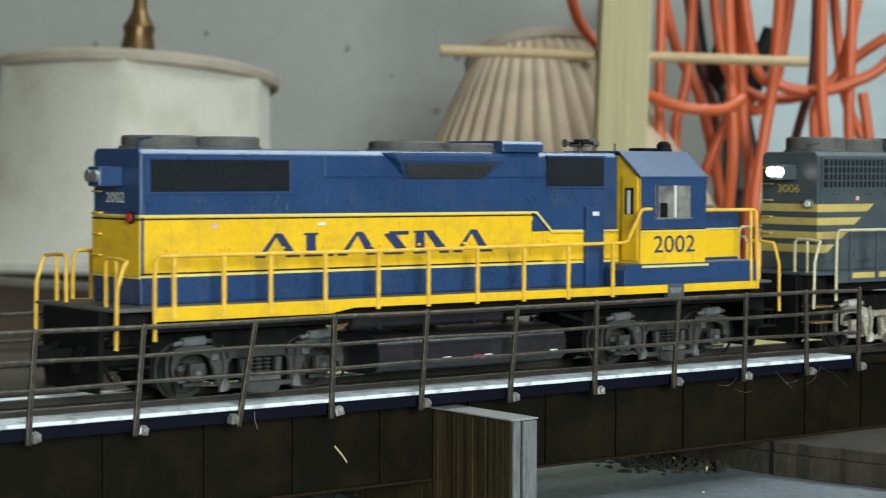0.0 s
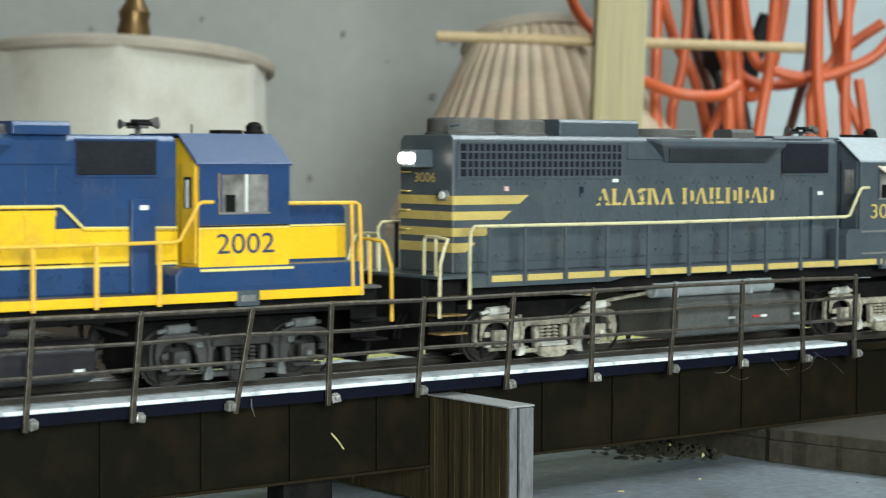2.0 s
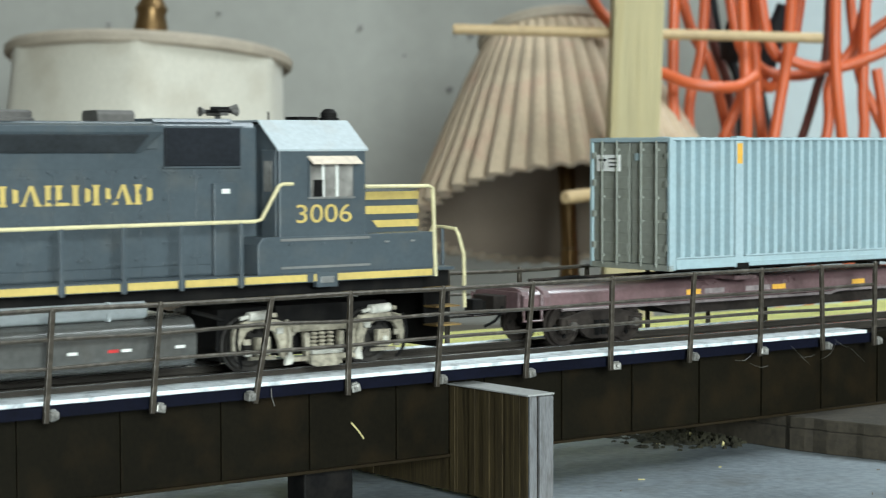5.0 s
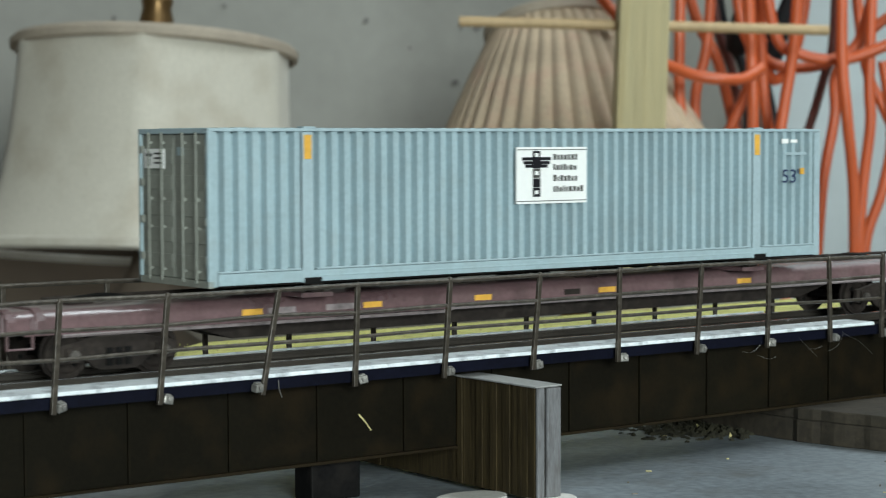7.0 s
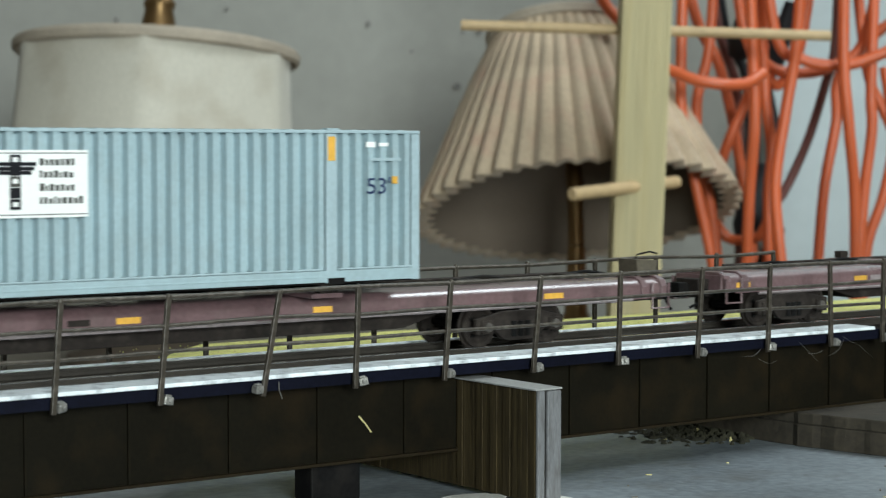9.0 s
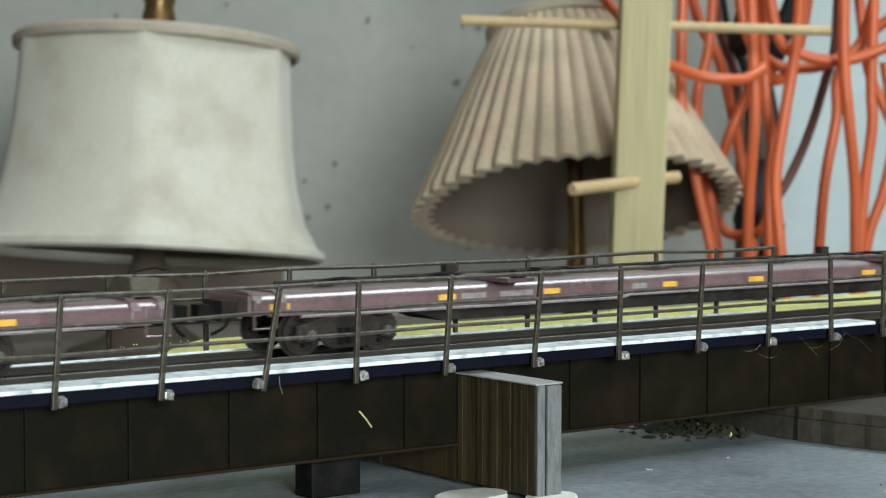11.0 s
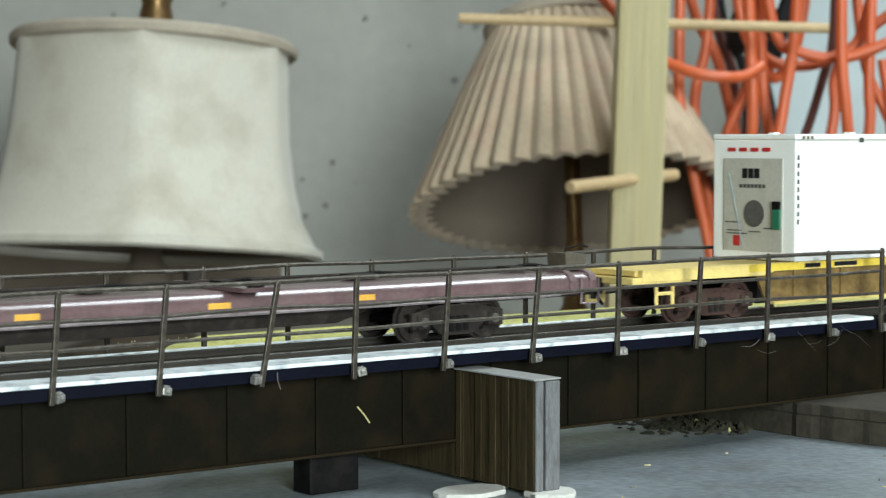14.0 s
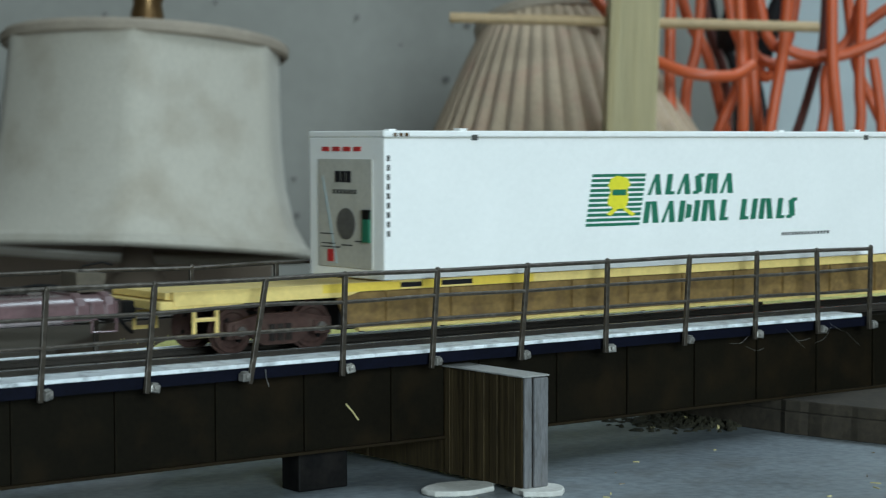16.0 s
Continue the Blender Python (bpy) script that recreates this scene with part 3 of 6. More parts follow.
def scatter_mat():
    s = Shape()
    rng = random.Random(4)
    front = [(62, 57)] + [(62 + k * 12, 56 + rng.uniform(0, 2)) for k in range(1, 18)] + [(520, 57), (520, 98)]
    left = [(90, 96), (80, 88), (70, 78), (61, 66), (58, 60)]
    s.prism(front + left, "z", FLOOR + 0.1, -7.0, mat_green)
    ob = part("ground_scatter", s)
    tagged(ob, "yellow-green scatter covered bank behind the bridge", "bank", kind="structure")
    b = part("ground_board", Shape().box(-160, 53, 88, 102, FLOOR + 0.1, -13.8, board_brown))
    tagged(b, "dull brown board behind the bridge", "board", kind="structure")
    tuft = Shape()
    for _ in range(700):
        x, y = rng.uniform(62, 330), rng.uniform(58, 95)
        h = rng.uniform(0.6, 2.2)
        tuft.prism([(x, y), (x + 0.35, y), (x + 0.2, y + 0.35)], "z", -7.1, -7.0 + h * 0.16, mat_green if rng.random() < 0.7 else straw_mat)
    tagged(part("grass_tufts", tuft), "short yellow-green static grass on the bank", "grass", kind="stuff")


scatter_mat()


def track():
    t = thing("railway_track", "brown-sided model railway track with polished rail tops", "track", kind="structure")
    for y in (-8.25, 8.25):
        web = [(y - 0.9, -2.1), (y + 0.9, -2.1), (y + 0.9, -1.8), (y + 0.25, -1.6), (y + 0.25, -0.7), (y + 0.5, -0.6), (y + 0.5, -0.2), (y - 0.5, -0.2), (y - 0.5, -0.6), (y - 0.25, -0.7), (y - 0.25, -1.6), (y - 0.9, -1.8)]
        rail = part("rail", Shape().prism(web, "x", -1300, 1500, rail_side), t)
        part("rail_head", Shape().box(-1300, 1500, y - 0.5, y + 0.5, -0.19, 0.0, rail_steel), rail, "polished rail head", bevel=0.08)
    rng = random.Random(8)
    tie = Shape().box(-1.3, 1.3, -15, 15, -4.5, -2.1, tie_wood).mesh("tie")
    for k in range(44):
        ob = new("tie", tie)
        ob.parent = t
        ob.matrix_basis = pose((-70 + k * 7) / 1000, rng.uniform(-0.0004, 0.0004), 0, 0, 0, rng.uniform(-0.6, 0.6))
    rest = Shape()
    for k in range(-176, 180):
        x = k * 7.0
        if x < -73 or x > 236:
            rest.box(x - 1.3, x + 1.3, -15, 15, -4.5, -2.1, tie_wood)
    tagged(part("ties_beyond", rest, t), kind="stuff")


track()


def bridge():
    t = thing("girder_bridge", "dark olive plate girder bridge model with whitewashed walkways", "bridge")
    X0, X1, XE = -75, 232, 262
    rng = random.Random(3)
    for sgn, nm in ((-1, "near"), (1, "far")):
        a, b = sorted((sgn * 11.2, sgn * 21.0))
        s = Shape()
        if sgn < 0:
            edge_in = [(X0 + k * 3.0, -11.4 + rng.uniform(-0.25, 0.25)) for k in range(102)]
            edge_out = [(X0 + k * 3.0, -20.9 + rng.uniform(-0.22, 0.1)) for k in range(102)]
            s.prism(edge_out + edge_in[::-1], "z", -1.8, -0.95, walk_white)
        else:
            s.box(X0, X1 - 3, 20.0, 21.0, -1.8, -0.95, walk_white)
            # Strip added inside the narrow far walkway, coloured as shaded deck.
            part("shade_plank", Shape().box(X0, X1 - 3, 11.2, 19.9, -2.0, -1.5, shadow_navy), t, "inner plank with the deck's shade as its navy colour")
        part("walkway", s, t, "whitewashed walkway board", bevel=0.15)
        g0, g1 = sorted((sgn * 13.6, sgn * 14.4))
        girder = part("girder", Shape().box(X0, XE, g0, g1, -21.8, -2.05, girder_paint), t)
        part("flange", Shape().box(X0, XE, sgn * 14 - 1.5, sgn * 14 + 1.5, -22.5, -21.82, girder_rust), girder, bevel=0.15)
        part("flange", Shape().box(X0, XE, sgn * 14 - 3.2, sgn * 14 + 3.2, -4.1, -2.06, girder_paint), girder, bevel=0.15)
        # Stringer coloured as the shadow fringe below the walkway edge.
        part("outer_stringer", Shape().box(X0, X1, sgn * 19.45 - 0.45, sgn * 19.45 + 0.45, -4.4, -1.82, shadow_navy), t)
        stif = Shape().box(-0.25, 0.25, -0.32, 0.32, -21.75, -4.12, girder_paint).mesh("stiffener")
        for x in (-60.2, -37.3, -14.3, 8.4, 32.0, 54.2, 77.4, 102.6, 126.2, 148.9, 172.0, 194.5, 217.3, 240.0):
            ob = new("stiffener", stif)
            ob.parent = girder
            ob.matrix_basis = pose(x / 1000, sgn * 14.7 / 1000, 0)
    part("deck", Shape().box(X0, XE, -13.5, 13.5, -6.5, -4.52, under), t)
    for k in range(6):
        part("cross_frame", Shape().box(X0 + 20 + k * 50, X0 + 22 + k * 50, -13.4, 13.4, -21.4, -6.52, under), t)
    return t


bridge()


def fence(sgn, label):
    t = thing("bridge_railing", label, "railing", "bridge railings")
    rng = random.Random(11 + sgn)
    if sgn < 0:
        xs = [-58.9, -34.7, -11.1, 12.3, 37.0, 59.6, 83.9, 109.6, 135.6, 162.0, 186.7, 210.0, 230.4]
        tilt = [2.4, 3.2, 4.4, 5.5, 11.1, 2.2, 4.6, 5.8, 1.5, 4.2, 1.3, -2.0, 0.6]
    else:
        xs = [-50.0, -26.0, -2.0, 23.0, 47.6, 70.3, 94.6, 119.4, 142.8, 166.0, 188.0, 211.0, 234.0]
        tilt = [rng.uniform(-1, 1) for _ in xs]
    y = sgn * 21.5
    for x, lean in zip(xs, tilt):
        p = Shape().box(-0.55, 0.55, -0.45, 0.45, -5.2, 16.9, post_metal)
        p.turned([(0.1, 17.4), (0.55, 17.2), (0.7, 16.7), (0.55, 16.2), (0.1, 16.0)], post_metal, 8)
        post = part("post", p, t, bevel=0.12)
        post.matrix_basis = pose(x / 1000, y / 1000, 0, 0, lean, 0)
        f = Shape().box(-1.05, 1.05, -0.9, 0.8, -0.9, 0.75, bolt_metal)
        f.tube([(0.1, -0.9, 0.05), (0.05, -1.35, 0.0)], 0.62, bolt_metal, 6)
        f.box(-0.8, 0.7, -0.7, 0.6, 0.7, 1.15, bolt_metal)
        foot = part("bolt_foot", f, post, "dull grey bolt and bracket", bevel=0.3)
        side = -1.5 if sgn < 0 and abs(lean - 11.1) < 0.1 else rng.uniform(1.2, 1.9)
        foot.matrix_basis = pose(side / 1000, 0, rng.uniform(-4.4, -3.6) / 1000, rng.uniform(-12, 12), rng.uniform(-16, 16), rng.uniform(-20, 20))
    for z, r in ((16.6, 0.5), (11.0, 0.42), (5.5, 0.42)):
        pts = []
        for x, lean in zip(xs, tilt):
            pts.append((x + z * math.sin(radians(lean)), y - sgn * 0.1 + rng.uniform(-0.15, 0.15), z + rng.uniform(-0.3, 0.3)))
        part("rail", Shape().tube(spline(pts, 3), r, post_metal, 8), t, smooth=True)


fence(-1, "brown metal bridge railing with bent posts beside the walkway")
fence(1, "brown metal railing along the bridge's other walkway")


def pier():
    t = thing("bridge_pier", "plywood-edged bridge pier standing on plaster pads", "pier")
    rng = random.Random(6)
    edge = [(-13.0, 93.4)]
    y = -13.0
    while y > -41.5:
        w = rng.uniform(0.8, 2.6)
        d = rng.uniform(-0.35, 0.25)
        edge += [(y, 93.2 + d), (max(y - w, -42.4), 93.2 + d)]
        y -= w
    poly = [(x, yy) for yy, x in edge] + [(100.0, -42.4), (100.0, -13.0)]
    part("pier_board", Shape().prism(poly, "z", -30.3, -6.0, ply), t, "brown ridged plywood board")
    part("end_strip", Shape().box(93.4, 95.5, -43.3, -42.45, -30.3, -6.0, ply_end), t, "weathered grey end strip", bevel=0.3)
    part("end_strip", Shape().box(96.0, 100.0, -43.5, -42.45, -30.3, -6.15, ply_end), t, "weathered grey end strip", bevel=0.35)
    part("pier_cap", Shape().box(92.6, 100.2, -43.5, -14.6, -5.98, -5.6, pale_wood), t, "thin pale top edge", bevel=0.1)
    part("inner_board", Shape().prism([(p[0], -p[1]) for p in poly][::-1], "z", -30.3, -22.6, ply), t)
    part("cross_board", Shape().box(93.4, 100, -12.98, 12.98, -30.3, -22.54, ply), t)
    t.matrix_world = pose(-0.0011, 0, 0)


pier()
for px, py, w, d, hh, nm in ((96.5, -43, 13, 12, 1.25, "plaster_pad"), (84, -31, 19, 12, 1.22, "plaster_pad")):
    rng = random.Random(int(px))
    poly = [(px + w / 2 * rng.uniform(0.85, 1.1) * math.cos(a), py + d / 2 * rng.uniform(0.85, 1.1) * math.sin(a)) for a in [math.tau * k / 14 for k in range(14)]]
    ob = part(nm, Shape().prism(poly, "z", FLOOR, FLOOR + hh, plaster), bevel=0.3)
    tagged(ob, "rough white plaster pad under the bridge pier", "pad", "plaster pads")
blk = part("support_block", Shape().box(55, 68, -11, -4, FLOOR, -22.52, under), bevel=0.4)
tagged(blk, "dark painted timber block under the girder", "block")


def abutment():
    rng = random.Random(12)
    t = thing("stone_abutment", "stained brown cast stone abutment under the bridge end", "abutment")
    face = [(203.6, 26.0)]
    y = 24.0
    while y > -60:
        face.append((203.8 + max(0, -18 - y) * 0.2 + rng.uniform(-0.35, 0.35), y))
        y -= rng.uniform(2.0, 4.5)
    part("wing_wall", Shape().prism(face + [(262, -62), (262, 26)], "z", FLOOR, -25.6, stone), t, "stained brown cast stone face", bevel=0.3)
    part("coping", Shape().prism([(x + 0.25, y) for x, y in face] + [(262, -62), (262, 26)], "z", -25.58, -22.52, stone), t, "dark rough coping course", bevel=0.4)
    m = Shape()
    for _ in range(420):
        x, y = rng.gauss(196, 7), rng.gauss(16, 7)
        x = min(x, 203)
        q, h = rng.uniform(0.5, 1.7), rng.uniform(0.2, 0.9) + max(0, 1.6 - abs(x - 200) * 0.15) * rng.random()
        ring = [q * rng.uniform(0.7, 1.2) for _ in range(6)]
        m.turned([(1.0, 0), (0.75, h * 0.6), (0.3, h), (0.02, h * 1.02)], moss if rng.random() < 0.985 else straw_mat, 6, (x, y, FLOOR), wave=lambda a, z: ring[int(a / math.tau * 6 + 0.5) % 6])
    tagged(part("moss_clumps", m), "olive moss and dry litter on the bench", "moss", kind="stuff")


abutment()


def litter():
    rng = random.Random(21)
    s = Shape()
    for _ in range(75):
        x, y = rng.uniform(60, 330), rng.uniform(-140, -20)
        a, l = rng.uniform(0, 3.2), rng.uniform(0.4, 2.2)
        dx, dy = l * math.cos(a), l * math.sin(a)
        s.prism([(x, y), (x + dx, y + dy), (x + dx - 0.2 * math.sin(a), y + dy + 0.25), (x - 0.2, y + 0.25)], "z", FLOOR, FLOOR + 0.25, straw_mat if rng.random() < 0.6 else board_brown)
    tagged(part("straw_litter", s), "scattered straw bits and grit on the bench", "litter", kind="stuff")
    st = Shape().tube([(65.0, -14.7, -12.4), (66.7, -14.75, -14.2), (68.3, -14.7, -16.2)], 0.22, straw_mat, 5)
    tagged(part("straw", st), "single yellow straw stuck on the girder", "straw")
    th = Shape().tube([(40.2, -21.2, -2.4), (40.0, -21.6, -4.0), (40.8, -21.5, -6.0)], 0.1, bolt_metal, 4)
    tagged(part("thread", th), "thin pale thread hanging from the walkway", "thread")
    web = Shape()
    for _ in range(10):
        x, z = rng.uniform(176, 226), rng.uniform(-9, 1)
        a = rng.uniform(-0.9, 0.9)
        ln = rng.uniform(3, 9)
        pts = [(x, -22.4, z), (x + ln * 0.5, -22.9, z + ln * 0.5 * math.sin(a) - rng.uniform(0.2, 1.0)), (x + ln, -22.3, z + ln * math.sin(a))]
        web.tube(spline(pts, 5), 0.024, bolt_metal, 4)
    tagged(part("cobweb", web), "wispy pale cobweb strands on the bridge railing", "cobweb", kind="stuff")


litter()


# ---- the train ----
MOVING = []      # (thing, place along the train in millimetres)
WHEELS = []      # (wheelset, local x, height, radius, turn at the start)


def along(ob, u):
    MOVING.append((ob, u))
    return ob


def wheelset(parent, x, r, y_face, mat):
    s = Shape()
    for sg in (-1, 1):
        a, b, c = sg * y_face, sg * (y_face + 1.6), sg * (y_face + 1.9)
        ring = [(r + 0.6, a), (r + 0.6, a + sg * 0.45), (r, a + sg * 0.5), (r, b), (r - 0.9, b), (r - 1.3, b - sg * 0.45), (1.7, b - sg * 0.5), (1.5, c), (0.05, c)]
        n = 22
        verts, faces = [], []
        for rr, yy in ring:
            verts += [(rr * math.cos(math.tau * k / n), yy, rr * math.sin(math.tau * k / n)) for k in range(n)]
        for i in range(len(ring) - 1):
            faces += [(i * n + k, i * n + (k + 1) % n, (i + 1) * n + (k + 1) % n, (i + 1) * n + k) for k in range(n)]
        s._add(verts, faces, wheel_steel if mat is None else mat)
        for k in range(4):
            a2 = math.tau * k / 4
            s.tube([(r * 0.55 * math.cos(a2), b - sg * 0.6, r * 0.55 * math.sin(a2)), (r * 0.55 * math.cos(a2), b + sg * 0.02, r * 0.55 * math.sin(a2))], 0.55, under, 6)
    s.tube([(0, -y_face, 0), (0, y_face, 0)], 1.1, under, 8)
    ob = part("wheelset", s, parent, smooth=True)
    ob.matrix_basis = pose(x / 1000, 0, r / 1000)
    WHEELS.append((ob, x, r))
    return ob


loco_wheel = material("grimy_loco_wheel", (0.028, 0.025, 0.022), 0.6, 0.2, vary=0.4, coarse=160, dirt=GRIME)


def loco_truck(parent, cx, mat, light):
    """A two-axle power truck with arched side frames, hangers and brake gear."""
    t = part("truck", Shape().box(-9.2, 9.2, -9.5, 9.5, 3.0, 13.8, under).box(-4, 4, -12.4, 12.4, 7, 9.4, under), parent)
    t.matrix_basis = pose(cx / 1000, 0, 0)
    for sg in (-1, 1):
        y0, y1 = sorted((sg * 12.6, sg * 13.9))
        yo = sg * 14.1
        half = [(0, 10.0), (7.2, 10.0), (9.4, 10.6), (12.0, 11.4), (19.0, 11.4), (21.8, 10.6), (22.6, 9.0), (22.6, 4.4), (21.2, 4.0), (20.6, 6.6), (19.2, 8.9), (17.2, 9.6),
                (14.3, 9.6), (12.3, 8.6), (11.2, 6.4), (10.6, 3.2), (9.0, 2.4), (7.8, 3.0), (7.6, 7.4), (6.6, 8.3), (0, 8.3)]
        prof = half + [(-x, z) for x, z in half[::-1][1:-1]]
        part("side_frame", Shape().prism(prof, "y", y0, y1, mat), t, bevel=0.22)
        part("spring_plank", Shape().box(-9.6, 9.6, yo - 0.5, yo + 0.3, 2.0, 3.1, mat), t, bevel=0.2)
        h = Shape().prism([(-5.2, 8.2), (-4.9, 3.4), (-3.9, 1.6), (-2.6, 1.0), (2.6, 1.0), (3.9, 1.6), (4.9, 3.4), (5.2, 8.2), (3.9, 8.2), (3.6, 4.0), (2.9, 2.9), (-2.9, 2.9), (-3.6, 4.0), (-3.9, 8.2)], "y", yo - 0.7, yo + 0.9, mat)
        hang = part("swing_hanger", h, t, bevel=0.25)
        # Pale colour paints the lit top face of this shelf.
        part("hanger_shelf", Shape().prism([(yo - sg * 0.4, 5.0), (yo + sg * 2.0, 4.2), (yo + sg * 2.0, 3.5), (yo - sg * 0.4, 3.6)], "x", -4.0, 4.0, light), hang, "spring seat with its lit top face painted pale", bevel=0.15)
        part("spring_seat", Shape().prism([(-4.4, 3.4), (4.4, 3.4), (3.9, 1.2), (2.6, 0.7), (-2.6, 0.7), (-3.9, 1.2)], "y", *sorted((yo, yo + sg * 1.7)), mat), hang, bevel=0.25)
        for q, (bx, bz) in enumerate(((-11.4, 9.0), (-7.4, 9.2), (7.4, 9.2), (11.4, 9.0), (-19.6, 7.0), (19.6, 7.0), (-19.4, 4.6), (19.4, 4.6))):
            part("frame_lug", Shape().box(bx - 0.8, bx + 0.8, *sorted((yo - sg * 0.2, yo + sg * 0.7)), bz - 0.7, bz + 0.6, light if q % 3 == 0 else mat), t, bevel=0.18)
        for k in (-2.1, 0, 2.1):
            sp = Shape()
            for q in range(5):
                sp.turned([(0.55, 4.0 + q * 0.85), (0.95, 4.3 + q * 0.85), (0.55, 4.7 + q * 0.85)], mat, 10, (k, yo - sg * 0.5, 0))
            part("spring", sp, hang, smooth=True)
        for jx in (-15.75, 15.75):
            dirn = 1 if jx < 0 else -1
            j = Shape().box(jx - 1.7, jx + 1.7, yo - 0.8, yo + 0.7, 4.0, 7.8, mat)
            j.tube([(jx, yo, 5.8), (jx, yo + sg * 1.3, 5.8)], 1.3, mat, 12)
            j.tube([(jx, yo + sg * 1.3, 5.8), (jx, yo + sg * 1.45, 5.8)], 0.6, light, 8)
            for k in (-1.2, 1.2):
                j.tube([(jx + k, yo + sg * 0.6, 4.5), (jx + k, yo + sg * 1.2, 4.5)], 0.32, light, 6)
            part("journal_box", j, t, bevel=0.2)
            part("pedestal_tie", Shape().box(jx - 3.4, jx + 3.4, yo - 0.6, yo - 0.1, 3.0, 3.8, mat), t, bevel=0.15)
            c = Shape().tube([(jx - 3.2, yo - sg * 0.2, 12.3), (jx - 2.8, yo - sg * 0.2, 12.3), (jx + 1.6, yo - sg * 0.2, 12.5), (jx + 2.0, yo - sg * 0.2, 12.5)], 1.05, light, 14)
            c.tube([(jx + 2.0, yo - sg * 0.2, 12.4), (jx + 3.8, yo - sg * 0.2, 12.3)], 0.5, mat, 8)
            c.tube([(jx - 5.2, yo - sg * 0.2, 11.9), (jx - 3.2, yo - sg * 0.2, 12.3)], 0.45, light, 8)
            part("brake_cylinder", c, t, smooth=True)
            part("brake_lever", Shape().tube([(jx + dirn * 6.2, yo + sg * 0.2, 11.2), (jx + dirn * 6.9, yo + sg * 0.5, 7.0), (jx + dirn * 6.4, yo, 2.6)], 0.45, mat, 6), t, smooth=True)
            s = Shape().prism([(jx + dirn * 5.6, 1.4), (jx + dirn * 7.4, 1.6), (jx + dirn * 7.8, 3.4), (jx + dirn * 6.6, 4.6), (jx + dirn * 5.9, 3.0)], "y", yo - 0.7, yo + 0.5, light)
            part("brake_shoe", s, t, bevel=0.15)
            part("sand_pipe", Shape().tube(spline([(jx - dirn * 5.6, yo, 11), (jx - dirn * 6.4, yo + sg * 0.4, 7), (jx - dirn * 5.4, yo, 3.0), (jx - dirn * 4.4, yo - sg * 1.0, 1.4)], 4), 0.35, under, 6), t, smooth=True)
    for x in (-15.75, 15.75):
        wheelset(t, x, 5.8, 7.4, loco_wheel)
        part("gear_case", Shape().prism([(x - 6, 2.2), (x + 6, 2.2), (x + 7, 5), (x + 6.4, 13.6), (x - 6.4, 13.6), (x - 7, 5)], "y", -7.0, 7.0, under), t, bevel=0.3)
    return t


def fan(parent, x, r, z0, z1):
    s = Shape().turned([(r + 0.5, z0), (r + 0.5, z0 + 0.5), (r, z0 + 0.7), (r, z1 - 0.4), (r - 0.4, z1), (r - 1.0, z1), (r - 1.1, z1 - 0.5), (0.05, z1 - 0.6)], fan_grey, 36)
    ob = part("roof_fan", s, parent, "weathered grey round roof fan", smooth=True)
    ob.matrix_basis = pose(x / 1000, 0, 0)
    for k in range(6):
        a = math.tau * k / 12
        dx, dy = (r - 1) * math.cos(a), (r - 1) * math.sin(a)
        part("guard_bar", Shape().tube([(-dx, -dy, z1 - 0.25 + k * 0.01), (dx, dy, z1 - 0.25 + k * 0.01)], 0.16, under, 4), ob)


